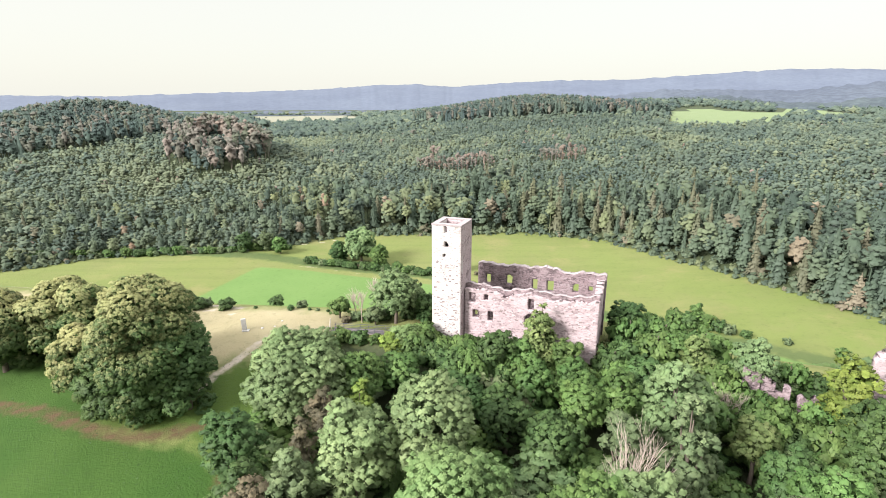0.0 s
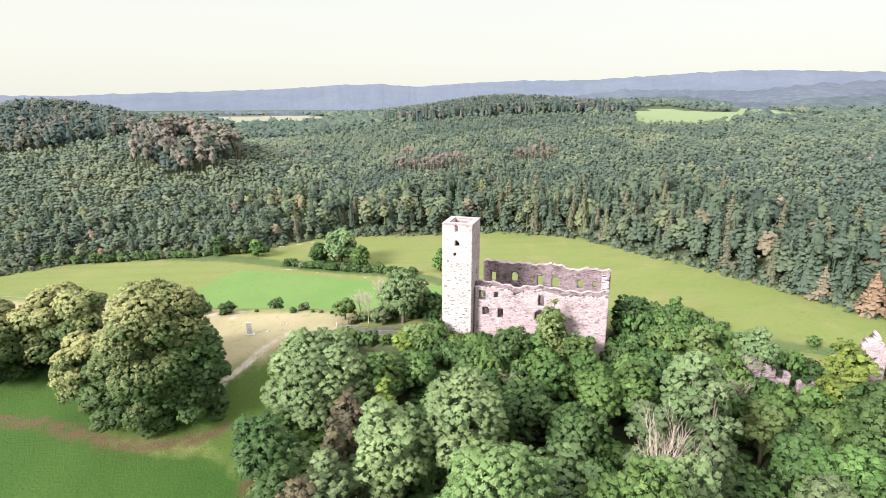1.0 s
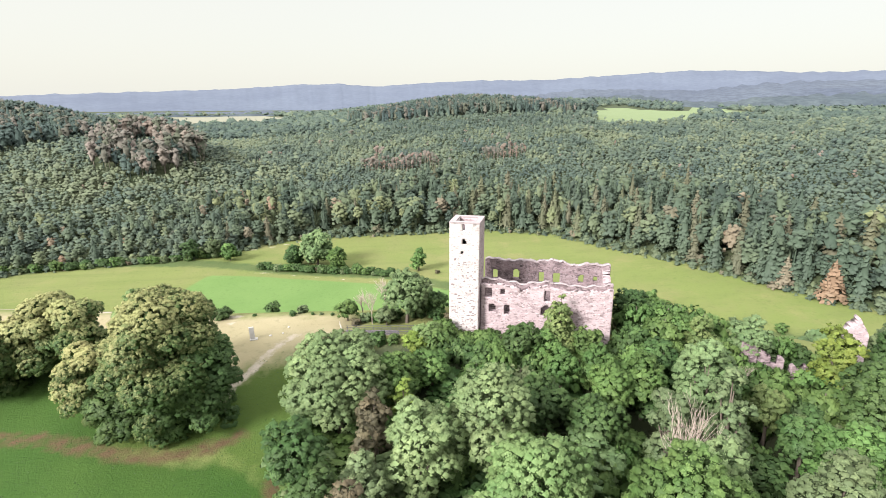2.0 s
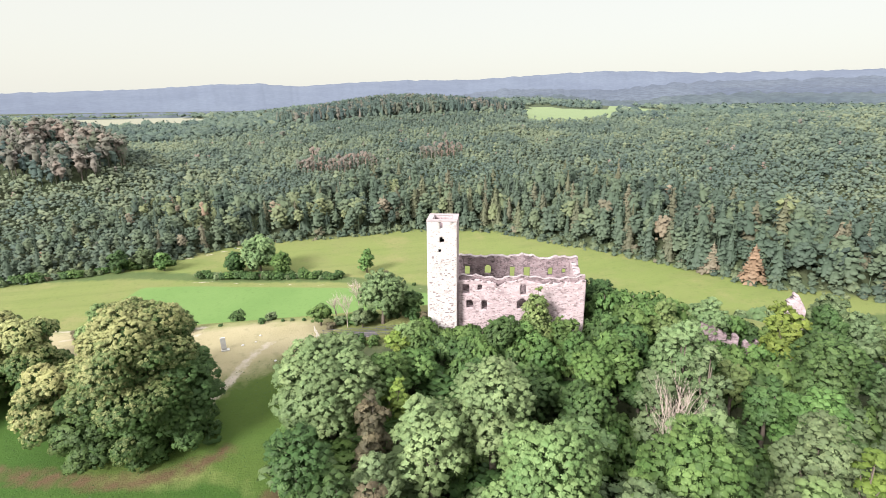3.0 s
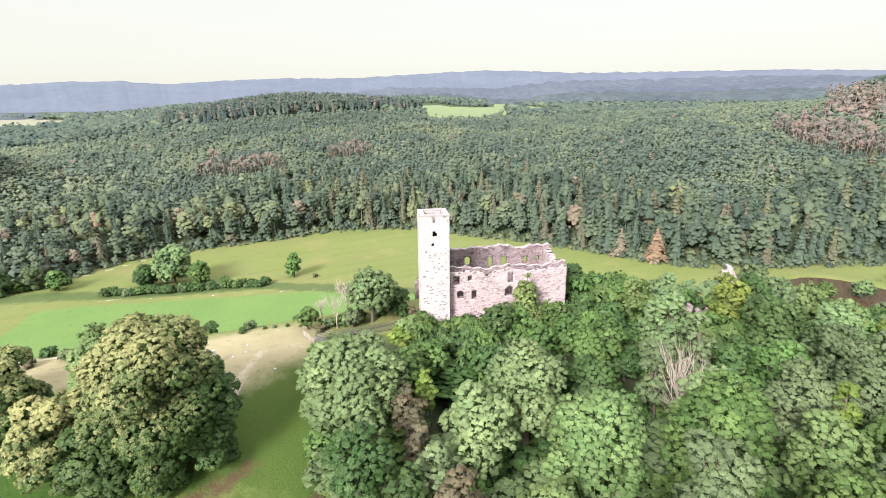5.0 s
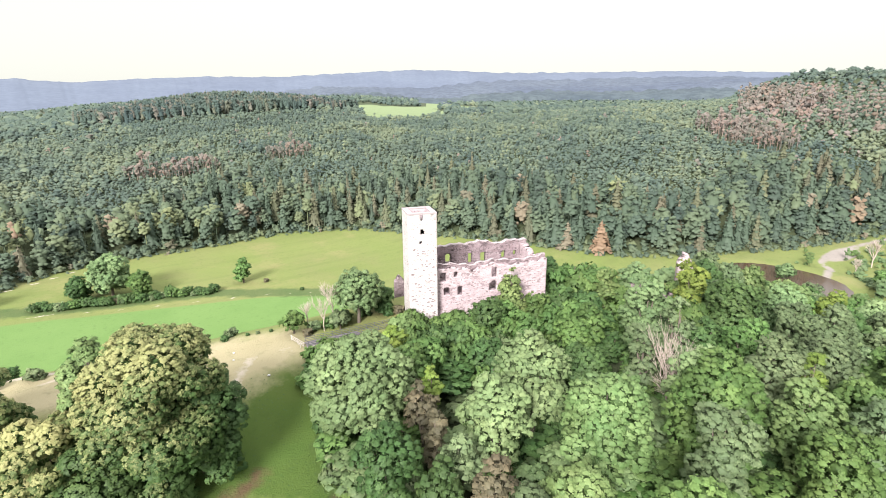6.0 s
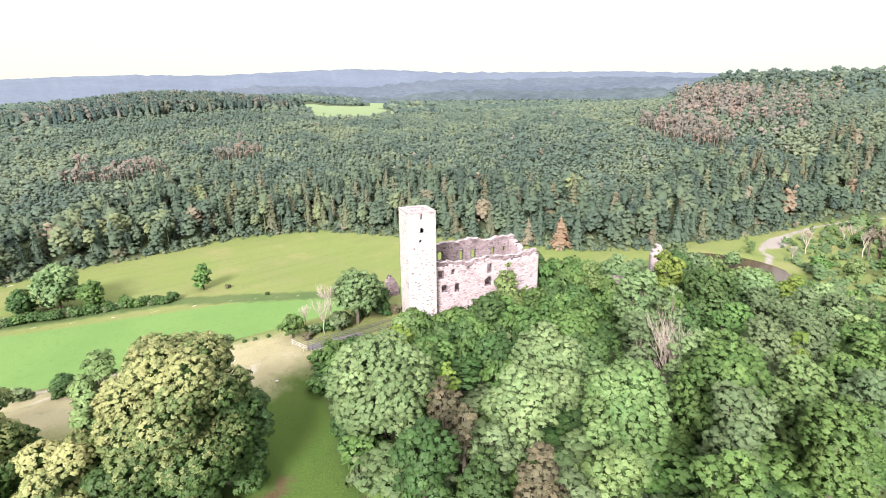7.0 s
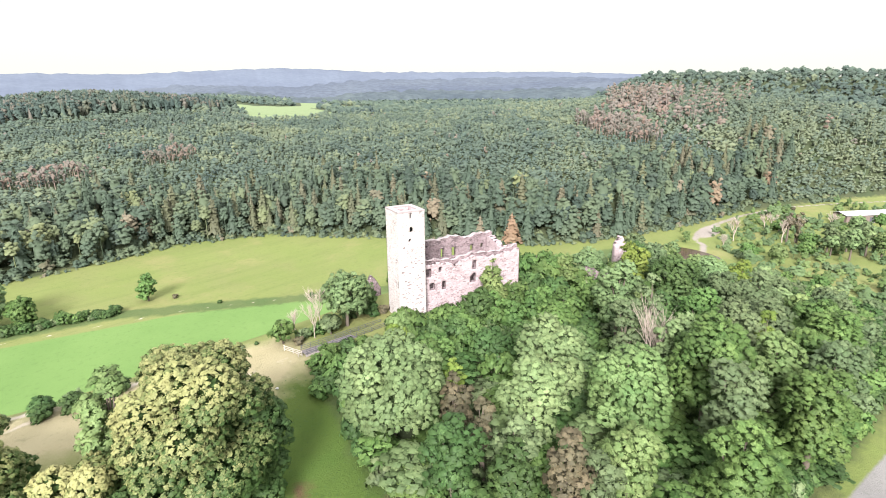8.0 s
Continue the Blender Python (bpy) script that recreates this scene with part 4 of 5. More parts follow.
# ---- trees ----
def tree_meshes(height, radius, leaf, low=0.25, boughs=14, tuft=0.62, spray=0.155, cover=0.95, skirt=0.35, sprigs=13, even=0.0, bloom=0.0, speckle=0.3, square=0.0, gaps=0.14, cone=0.0):
    """Stem with limbs, and a crown of uneven boughs; each bough carries domed tufts of leaf sprays over an inside
    coloured dark for shade. The base at z = 0.
    square: how broad-shouldered the crown is; gaps: how loose the tufts lie; cone: how far it narrows to the top."""
    mid, half = height * (1 + low) / 2, height * (1 - low) / 2
    d = even_ways(boughs, -0.25 - skirt)
    if square:
        d = d / np.maximum(np.hypot(d[:, 0], d[:, 1]), abs(d[:, 2]))[:, None] * square + d * (1 - square)
    r = np.array([radius * rng.uniform(0.92, 1.08), radius * rng.uniform(0.92, 1.08), half])
    small = min(radius, half)
    br = small * rng.uniform(0.28, 0.50, boughs) * min(1.0, 3.6 / math.sqrt(boughs) + 0.15)
    centre = d * np.maximum(r - br[:, None] * 0.8, 0.2) * rng.uniform(0.72 + 0.2 * even, 1.06 - 0.04 * even, (boughs, 1)) + (0, 0, mid)
    taper = 1 - cone * np.clip((centre[:, 2] - mid) / half * 0.5 + 0.5, 0, 1)
    centre[:, :2] *= taper[:, None]
    br = br * (0.4 + 0.6 * taper)
    centre, br = np.concatenate([centre, [[0, 0, mid - half * 0.15]], [[0, 0, mid + half * 0.25]]]), np.append(br, (small * 0.62 * (1 - 0.4 * cone), small * 0.52 * (1 - 0.6 * cone)))
    centre[:, 2] *= height / (centre[:, 2] + br * 1.1).max()
    shade = rng.uniform(0.0, 1.0, len(br))
    pieces, puffs = [], []
    heart = np.array((0, 0, mid - half * 0.4))
    for c, b, tone in zip(centre, br, shade):
        core = ICO_V * b * 0.46 + c
        pieces.append((core, ICO_F, ICO_V))
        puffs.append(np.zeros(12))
        w = ways(int(13 * b * b) + 8)                                  # leaves of the inside, darkened in colour for the crown's inner shade
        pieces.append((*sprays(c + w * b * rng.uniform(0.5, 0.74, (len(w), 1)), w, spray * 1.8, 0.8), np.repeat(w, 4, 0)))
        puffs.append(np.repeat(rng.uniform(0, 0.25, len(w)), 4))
        k = max(6, int(4.4 * b * b / (tuft * tuft) * cover))
        w = even_ways(k, -0.45)
        p = c + w * b * (1, 1, 0.9) * rng.uniform(0.82 - gaps * 0.6, 1.06 + gaps * 0.5, (k, 1))
        gap = np.linalg.norm((p[:, None] - centre[None]) / br[None, :, None], axis=2)
        keep = ((gap > 0.9).sum(1) >= len(centre) - 1) & (rng.uniform(size=k) < 1 - gaps)
        p, w = p[keep], w[keep]
        n = len(p)
        if not n:
            continue
        # tufts paler on bough tops; bloom pales them towards the crown's top and -x
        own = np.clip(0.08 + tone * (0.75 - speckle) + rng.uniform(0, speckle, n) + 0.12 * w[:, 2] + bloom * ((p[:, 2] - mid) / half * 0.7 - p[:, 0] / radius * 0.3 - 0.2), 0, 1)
        whole = unit((p - heart) / r)
        out = unit(w * 0.8 + whole * 0.4 + (0, 0, 0.3))
        size = tuft * rng.uniform(0.7, 1.3, (n, 1))
        lump = unit(OCTA_V[None] + rng.normal(size=(n, 6, 3)) * 0.15)                     # the body of each tuft
        pieces.append(((p[:, None] + lump * size[:, None] * (0.82, 0.82, 0.62)).reshape(-1, 3), (OCTA_F[None] + np.arange(n)[:, None, None] * 6).reshape(-1, 3), unit(lump * 0.55 + out[:, None] * 0.5 + whole[:, None] * 0.25).reshape(-1, 3)))
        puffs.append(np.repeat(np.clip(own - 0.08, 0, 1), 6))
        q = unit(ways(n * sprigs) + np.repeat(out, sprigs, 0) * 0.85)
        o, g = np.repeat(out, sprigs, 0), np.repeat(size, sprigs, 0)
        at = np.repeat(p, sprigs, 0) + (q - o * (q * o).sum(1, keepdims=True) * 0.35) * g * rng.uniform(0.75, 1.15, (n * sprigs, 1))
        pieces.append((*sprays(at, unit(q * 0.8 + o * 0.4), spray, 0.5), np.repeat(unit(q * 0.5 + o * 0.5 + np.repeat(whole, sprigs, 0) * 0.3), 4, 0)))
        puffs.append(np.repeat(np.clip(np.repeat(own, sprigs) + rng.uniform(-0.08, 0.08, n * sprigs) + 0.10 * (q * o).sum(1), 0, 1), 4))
    v, f, soft = joined(pieces)
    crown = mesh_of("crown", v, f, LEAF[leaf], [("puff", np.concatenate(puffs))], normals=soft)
    girth = 0.022 * height + 0.06
    limbs = [tube([(0, 0, -0.6), (0.04 * radius, 0, height * 0.2), (-0.03 * radius, 0.04 * radius, mid), (0, 0, height * 0.85)], [girth * 1.3, girth, girth * 0.6, 0.05], 8)]
    for c in centre[:7]:
        z = mid * rng.uniform(0.45, 0.8)
        limbs.append(tube([(0, 0, z), tuple(c * (0.5, 0.5, 0) + (0, 0, (z + c[2]) / 2)), tuple(c)], [girth * 0.5, girth * 0.34, 0.05], 5))
    return crown, mesh_of("trunk", *joined(limbs), BARK)


def tree(name, label, category, group, x, y, top, radius, leaf, low=0.2, **how):
    z = float(land(x, y))
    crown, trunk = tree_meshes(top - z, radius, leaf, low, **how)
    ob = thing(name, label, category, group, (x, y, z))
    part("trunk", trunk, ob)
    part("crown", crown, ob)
    return ob


# the lime trees on the lawn
LIMES = "lime trees on the lawn"
# low limes take the deep leaves to paint the shade under the great crown
for label, x, y, top, radius, leaf, low, boughs, size in (
        ("huge old lime tree in pale blossom on the lawn", -51.2, 83.4, 52.2, 9.9, "lime", -0.14, 42, 0.165),
        ("low spreading lime tree before a huge one", -58.6, 83.2, 41.0, 5.2, "deep", -0.35, 24, 0.19),
        ("light green young lime tree behind a huge one", -58.0, 91.0, 49.6, 3.8, "bright", 0.0, 14, 0.19),
        ("low green lime shoots before a huge trunk", -51.6, 80.8, 36.0, 3.6, "deep", -0.3, 14, 0.19),
        ("smaller green lime tree grown into a huge one", -45.0, 83.0, 44.0, 5.6, "deep", -0.3, 24, 0.19),
        ("old lime tree with creamy blossom beside a larger one", -64.0, 85.4, 42.6, 5.4, "lime", -0.15, 22, 0.2),
        ("leafy lime tree behind larger ones on the lawn", -70.9, 97.5, 46.5, 5.6, "lime", -0.1, 18, 0.22),
        ("broad lime tree with blossom at the edge of the lawn", -78.0, 101.0, 46.0, 8.0, "lime", -0.2, 24, 0.24),
        ("broad dark green lime tree on the lawn's rim", -88.0, 96.0, 45.0, 8.0, "lime", -0.2, 22, 0.24)):
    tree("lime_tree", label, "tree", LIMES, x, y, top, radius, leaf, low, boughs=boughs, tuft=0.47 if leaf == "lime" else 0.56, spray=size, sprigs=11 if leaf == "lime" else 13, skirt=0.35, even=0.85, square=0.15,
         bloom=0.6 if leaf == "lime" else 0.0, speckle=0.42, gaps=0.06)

SLOPE = "trees below the castle"
KINDS = {"ash": ("ash_tree", "silvery green ash tree with feathery tufts of leaves"), "bright": ("maple_tree", "light green maple tree with a rounded tufted crown"),
         "green": ("broadleaf_tree", "mid-green broadleaf tree on the slope"), "deep": ("broadleaf_tree", "dense dark green broadleaf tree on the slope"),
         "grey": ("willow_tree", "dull grey-green tree with thinning leaves"), "dry": ("withered_tree", "withered tree with brown dry leaves"), "yellow": ("young_maple", "small yellow-green maple among darker trees"), "olive": ("young_oak", "olive-yellow young oak beside darker trees")}
for leaf, spots in (
        ("ash", ((-11.5, 60.0, 43.6, 5.2), (-1.8, 62.3, 45.2, 6.2), (33.0, 65.5, 46.6, 5.0), (54.5, 83.5, 41.0, 3.8), (76.0, 58.0, 37.5, 5.5), (22.0, 49.5, 41.5, 5.0))),
        ("bright", ((0.8, 50.4, 43.2, 7.3), (26.5, 34.4, 41.0, 5.4), (-7.0, 93.0, 39.4, 3.6), (-11.5, 44.5, 38.0, 4.6), (88.0, 62.0, 35.5, 5.0))),
        ("green", ((-14.0, 79.5, 40.5, 4.4), (-7.5, 83.5, 38.2, 4.2), (15.2, 42.2, 46.2, 6.6), (-5.2, 32.4, 41.2, 5.6), (18.5, 27.0, 39.8, 5.4), (38.0, 31.5, 38.6, 5.4), (46.0, 52.0, 39.0, 5.0))),
        ("green", ((22.4, 81.0, 38.6, 3.8), (28.8, 76.0, 38.6, 4.2), (22.6, 74.8, 37.6, 4.0), (16.0, 82.0, 38.0, 3.6), (14.0, 86.4, 39.8, 2.8), (22.0, 85.4, 39.6, 3.0), (43.4, 89.0, 40.0, 3.6), (52.0, 28.0, 38.5, 5.6), (60.0, 33.0, 37.5, 5.6), (41.0, 73.5, 37.0, 4.4))),
        ("deep", ((-28.4, 61.8, 40.6, 4.3), (-24.4, 54.4, 38.2, 3.8), (9.6, 87.0, 41.2, 3.6), (62.0, 63.0, 40.6, 5.8), (10.0, 73.0, 37.4, 4.6), (3.0, 78.5, 37.2, 4.4), (2.0, 87.0, 37.6, 3.8), (36.5, 97.0, 42.5, 4.0), (41.0, 95.0, 39.5, 3.2), (34.5, 82.0, 38.0, 4.0), (16.0, 67.0, 36.6, 4.6), (72.0, 70.0, 36.5, 5.0), (47.0, 61.0, 35.6, 4.2))),
        ("grey", ((29.5, 26.0, 40.4, 5.6), (49.0, 40.0, 39.5, 5.8), (35.0, 43.0, 42.0, 5.6), (-19.8, 57.8, 38.2, 3.8), (-18.0, 46.0, 37.0, 3.8), (6.2, 36.6, 43.2, 4.8), (31.4, 58.0, 45.0, 3.6), (24.0, 60.0, 41.5, 3.6), (66.0, 52.0, 37.5, 4.6), (64.0, 45.0, 40.0, 6.0))),
        ("dry", ((-17.8, 69.6, 39.2, 2.9), (-19.6, 63.4, 38.4, 1.9), (-21.6, 48.6, 40.5, 3.2))),
        ("yellow", ((-13.2, 74.6, 37.8, 2.2), (65.2, 75.0, 41.4, 4.2), (-9.5, 91.5, 38.4, 2.4), (97.0, 55.0, 32.6, 4.6), (38.0, 38.5, 40.2, 2.6))),
        ("olive", ((45.0, 85.2, 41.0, 3.4), (46.5, 68.0, 35.4, 3.6)))):
    for x, y, top, radius in spots:
        tree(*KINDS[leaf], "tree", SLOPE, x, y, top, radius, leaf, {"dry": 0.2, "yellow": 0.18}.get(leaf, 0.16), boughs=max(11, int(radius * 3.0)), skirt=0.42)

tree("ash_tree", "broad silvery green ash tree beside the lawn", "tree", SLOPE, -23.6, 78.2, 45.2, 8.6, "ash", 0.08, boughs=36, skirt=0.45, even=0.4)
tree("slender_tree", "airy olive-yellow tree growing before the hall front", "tree", SLOPE, 17.6, 88.6, 45.4, 4.8, "olive", -0.05, boughs=34, tuft=0.42, spray=0.16, cover=0.8, skirt=0.5, sprigs=10, bloom=0.25, gaps=0.2, cone=0.75)

# trees behind the bridge and along the lawn
for x, y, top, radius, leaf in ((-10.2, 105.6, 46.4, 5.2, "ash"), (-3.6, 107.5, 40.0, 2.8, "deep"), (-23.0, 109.6, 38.6, 2.3, "green"), (-6.5, 111.0, 41.0, 3.0, "ash"), (-14.6, 105.4, 38.0, 2.2, "grey")):
    tree(*KINDS[leaf], "tree", "trees by the footbridge", x, y, top, radius, leaf, 0.12, boughs=20, tuft=0.6, spray=0.18, cover=0.7, skirt=0.5, sprigs=14, gaps=0.25)

# undergrowth filling the wooded slope
taken = [(o.location.x, o.location.y, 3.6) for o in scene.objects if o.parent is None and o.get("category") == "tree"]
UNDER = []
for k, (leaf, h, r) in enumerate((("green", 11.0, 4.4), ("deep", 10.0, 4.2), ("ash", 12.5, 4.4), ("green", 9.0, 4.0), ("grey", 9.5, 4.0), ("deep", 11.0, 4.4), ("green", 12.5, 4.6))):
    UNDER.append((KINDS[leaf], tree_meshes(h, r, leaf, -0.1, boughs=11, tuft=0.80, spray=0.23, cover=0.85, skirt=0.5, sprigs=10)))
UNDER_FAR = []
for k, (leaf, h, r) in enumerate((("green", 12.5, 5.4), ("deep", 11.5, 5.0), ("ash", 13.5, 5.6), ("deep", 11.0, 5.0), ("grey", 12.0, 5.2), ("olive", 12.0, 5.0), ("grey", 13.0, 5.6))):
    UNDER_FAR.append((KINDS[leaf], tree_meshes(h, r, leaf, 0.0, boughs=15, tuft=0.95, spray=0.28, cover=0.85, skirt=0.45, sprigs=9)))
x, y = spread(6.1, (-40, -12, 210, 115), lambda x, y: (area_distance(x, y, SLOPE_WOOD) < -1.5) & ((x < 62) | (np.sin(x * 7.7 + y * 3.1) > -0.25)))
for a, b in zip(x, y):
    if any(math.hypot(a - tx, b - ty) < tr for tx, ty, tr in taken) or (-26 < a < -3 and b > 87) or (-5 < a < 36 and 93.5 < b + (a - 4) * 0.376 < 114) or math.hypot(a - 78, b - 84) < 4 or math.hypot(a - 57, b - 79) < 7.5:
        continue
    (kind, label), (crown, trunk) = (UNDER if a < 58 else UNDER_FAR)[rng.integers(0, len(UNDER))]
    ob = thing(kind, label, "tree", SLOPE, (a, b, float(land(a, b))), float(rng.uniform(0, 360)))
    ob.scale = (rng.uniform(0.9, 1.25) * (1.0 if a < 58 else 0.84),) * 2 + (rng.uniform(0.62, 1.06 if a < 58 else 1.14) * (0.36 if b > 86 and a < -1 else 0.45 if b > 80 and a < 36 else 0.55 if b > 76 and a < 76 else 0.5 if 40 < a < 60 and b > 62 else 0.72 if a < 60 else 0.95),)
    part("trunk", trunk, ob)
    part("crown", crown, ob)


# ---- hedges, bushes and single trees of the valley ----
def bush_kind(leaf, height, radius, name, label, **how):
    return name, label, tree_meshes(height, radius, leaf, -0.35, boughs=8, skirt=0.35, **how)


BUSHES = [bush_kind("deep", 3.2, 2.4, "bush", "low dark green leafy bush", tuft=0.6, spray=0.20, cover=0.85, sprigs=10), bush_kind("grey", 2.8, 2.2, "bush", "low grey-green leafy bush", tuft=0.6, spray=0.20, cover=0.85, sprigs=10),
          bush_kind("green", 4.2, 2.6, "bush", "rounded mid-green leafy bush", tuft=0.6, spray=0.20, cover=0.85, sprigs=10), bush_kind("dry", 2.4, 1.8, "bush", "brownish half-dry low bush", tuft=0.6, spray=0.20, cover=0.85, sprigs=10)]


def put_bush(k, x, y, size, group, tall=1.0):
    name, label, (crown, trunk) = BUSHES[k]
    ob = thing(name, label, "bush", group, (x, y, float(land(x, y)) - 0.1), float(rng.uniform(0, 360)))
    ob.scale = (size, size, size * tall)
    part("trunk", trunk, ob)
    part("crown", crown, ob)


# low bushes wherever the trees of the slope stand apart
stems = [(o.location.x, o.location.y) for o in scene.objects if o.parent is None and o.get("category") == "tree"]
x, y = spread(3.6, (-32, 20, 70, 96), lambda x, y: area_distance(x, y, SLOPE_WOOD) < -2.0)
for a, b in zip(x, y):
    if min(math.hypot(a - u, b - v) for u, v in stems) > 3.7 and not (-26 < a < -3 and b > 87) and not (-5 < a < 36 and b + (a - 4) * 0.376 > 93.5) and math.hypot(a - 57, b - 79) > 6:
        put_bush(int(rng.choice((0, 2, 2, 1))), a, b, rng.uniform(1.1, 1.6), "low bushes between the trees of the slope", 1.3)
        stems.append((a, b))
# hedge along the stream
for (ax, ay), (bx, by), n in (((-235, 276), (-205, 290), 12), ((-205, 290), (-130, 302), 34), ((-78, 288), (-38, 278), 26), ((-38, 278), (-6, 268), 22), ((-130, 302), (-92, 310), 16)):
    for k in range(n):
        f = (k + rng.uniform(0.1, 0.9)) / n
        put_bush(int(rng.choice((0, 0, 1, 2, 3), p=(0.3, 0.25, 0.25, 0.15, 0.05))), ax + (bx - ax) * f, ay + (by - ay) * f + rng.uniform(-2, 2), rng.uniform(0.8, 1.5), "hedge along the stream")
VALLEY = "single trees in the valley"
for x, y, h, r, leaf in ((-47, 291, 21, 9.0, "ash"), (-36, 284, 13, 6.0, "green"), (-60, 292, 12, 5.5, "deep"), (8.4, 274, 13.5, 4.2, "green"), (-96, 300, 11, 4.5, "green"), (-118, 304, 12, 5, "deep"), (-107, 308, 12, 5, "grey"), (104, 202, 10, 2.4, "green")):
    tree(*KINDS[leaf], "tree", VALLEY, x, y, float(land(x, y)) + h, r, leaf, -0.12, boughs=14, tuft=1.0, spray=0.34, cover=0.85, skirt=0.5, sprigs=10)
put_bush(3, 18, 268, 0.9, "bushes on the meadow")
for x, y, k, s_ in ((96, 203.5, 2, 1.7), (101, 201.5, 0, 2.0), (106, 199, 2, 1.8), (110, 196.5, 0, 1.6), (114, 194, 1, 1.4), (118.5, 190.5, 0, 1.0), (131, 184, 1, 0.9), (60, 221, 0, 0.6), (28, 246, 0, 0.5), (150, 165, 1, 1.3), (161, 160, 1, 1.2), (143, 172, 2, 1.0)):
    put_bush(k, x, y, s_, "bushes on the meadow")
# bushes along the rim of the lawn
for x, y, k, s_ in ((-56, 117, 1, 0.8), (-50.5, 115.5, 0, 0.9), (-35.5, 114.8, 0, 0.42), (-31, 114.6, 0, 0.22), (-29, 114.2, 1, 0.25), (-26.5, 113.5, 0, 0.22), (-44, 115.8, 0, 0.22), (-66, 119, 1, 0.8), (-60.5, 118.4, 0, 0.9), (-72, 119, 3, 0.8), (-41, 122, 0, 0.85), (-33.5, 117.5, 1, 0.7), (-70, 124, 0, 0.7),
                    (-21, 107, 3, 0.7), (-27.5, 92, 2, 0.7), (-30, 66, 2, 0.9), (-29, 64, 2, 1.0), (-30, 70, 2, 0.8), (-20.5, 98.2, 2, 0.85), (-17, 97.4, 0, 0.9), (-13.5, 97.0, 2, 0.55), (-23.8, 96.0, 2, 1.05), (-25.4, 92.0, 0, 1.2), (-22.6, 92.5, 2, 1.3), (-19, 108.5, 1, 0.8), (-16, 107.5, 2, 0.7), (-12.6, 108, 0, 0.9), (-7.5, 108, 0, 0.9), (-3.6, 105.4, 0, 1.0), (-1.0, 104, 3, 0.8), (-61, 116.2, 0, 0.8), (-57, 115.4, 0, 0.9)):
    put_bush(k, x, y, s_, "bushes round the lawn")
# shrubs at the foot of the castle walls
for k in range(26):
    f = k / 25
    for off, size in ((rng.uniform(2.2, 3.6), rng.uniform(0.8, 1.15)), (rng.uniform(5.0, 7.5), rng.uniform(1.0, 1.5))):
        put_bush(int(rng.choice((0, 0, 2))), -4 + 34 * f - off * 0.35, 98.2 - 12.6 * f - off * 0.94, size, "shrubs below the castle walls", 1.15)
for x, y, k, s_ in ((51.5, 78.0, 2, 1.5), (54.6, 76.4, 2, 1.5), (58.0, 75.6, 0, 1.4), (61.4, 76.4, 2, 1.5), (59.4, 70.4, 2, 1.7), (54.0, 71.6, 0, 1.8), (63.6, 71.4, 2, 1.8), (67.6, 76.6, 0, 1.8), (50.0, 73.4, 2, 1.9), (60.6, 72.6, 2, 1.3), (56.6, 73.6, 2, 1.3), (52.6, 76.0, 0, 1.3), (63.8, 75.0, 0, 1.1), (49.0, 81.0, 2, 1.4), (31.0, 86.8, 0, 1.6), (33.4, 89.6, 0, 1.5), (35.6, 93.0, 2, 1.6), (38.6, 95.4, 0, 1.7), (36.4, 98.6, 0, 1.5),
                    (42.0, 92.0, 2, 1.8), (45.5, 88.5, 0, 1.8), (39.0, 88.0, 2, 1.8), (47.5, 84.0, 2, 1.6), (35.5, 83.5, 0, 1.7), (41.5, 99.0, 2, 1.4), (49.0, 90.5, 2, 1.9), (30.5, 82.5, 2, 1.6)):
    put_bush(k, x, y, s_, "shrubs round the outer wall", 1.25)
# bushes along the foot of the wooded slope
foot_line = ((-22, 92), (-27, 84), (-29.5, 74), (-29, 60), (-25, 46), (-13, 32.5), (4, 28.5), (20, 27), (36, 24.5), (60, 19.5))
for (ax, ay), (bx, by) in zip(foot_line, foot_line[1:]):
    n = max(2, round(math.hypot(bx - ax, by - ay) / 3.4))
    for k in range(n):
        f = (k + rng.uniform(0.1, 0.9)) / n
        put_bush(int(rng.choice((0, 1, 2), p=(0.4, 0.2, 0.4))), ax + (bx - ax) * f + rng.uniform(-1, 1), ay + (by - ay) * f + rng.uniform(-0.8, 1.2), rng.uniform(0.8, 1.4), "bushes along the foot of the slope", 1.15)
# thickets between the slope and the pond
x, y = spread(5.8, (90, 0, 440, 150), lambda x, y: (area_distance(x, y, SLOPE_WOOD) > 0) & (area_distance(x, y, WOODS) > 1) & (line_distance(x, y, VALLEY_ROAD) > np.where((x > 240) & (x < 345), 7, 4)) & (y < 150 - (x - 90) * 0.13) & (np.hypot((x - 412) / 36, (y - 70) / 13) > 1)
              & (np.hypot(x - 398, y - 36) > 22) & (np.hypot((x - 221) / 30, (y - 114) / 36) > 1) & (np.hypot((x - 180) / 40, (y - 128) / 14) > 1) & (patchy(x, y, 22, 6) > np.where(x > 300, -0.6, -0.35)), 0.6)
THICKET = [broad_far(5.0, 2.8, 16, 26, 0.95, 0.38, -0.1) for k in range(5)] + [joined([stem_far(7, 0.2), broad_far(10, 2.5, 18, 28, 0.95, 0.38, 0.2)]) for k in range(2)]
form = np.where(rng.uniform(size=len(x)) < 0.2, rng.integers(5, 7, len(x)), rng.integers(0, 5, len(x)))
size_ = rng.uniform(0.4, 1.05, len(x)) * np.where((x > 230) & (x < 350), 0.8, 1)
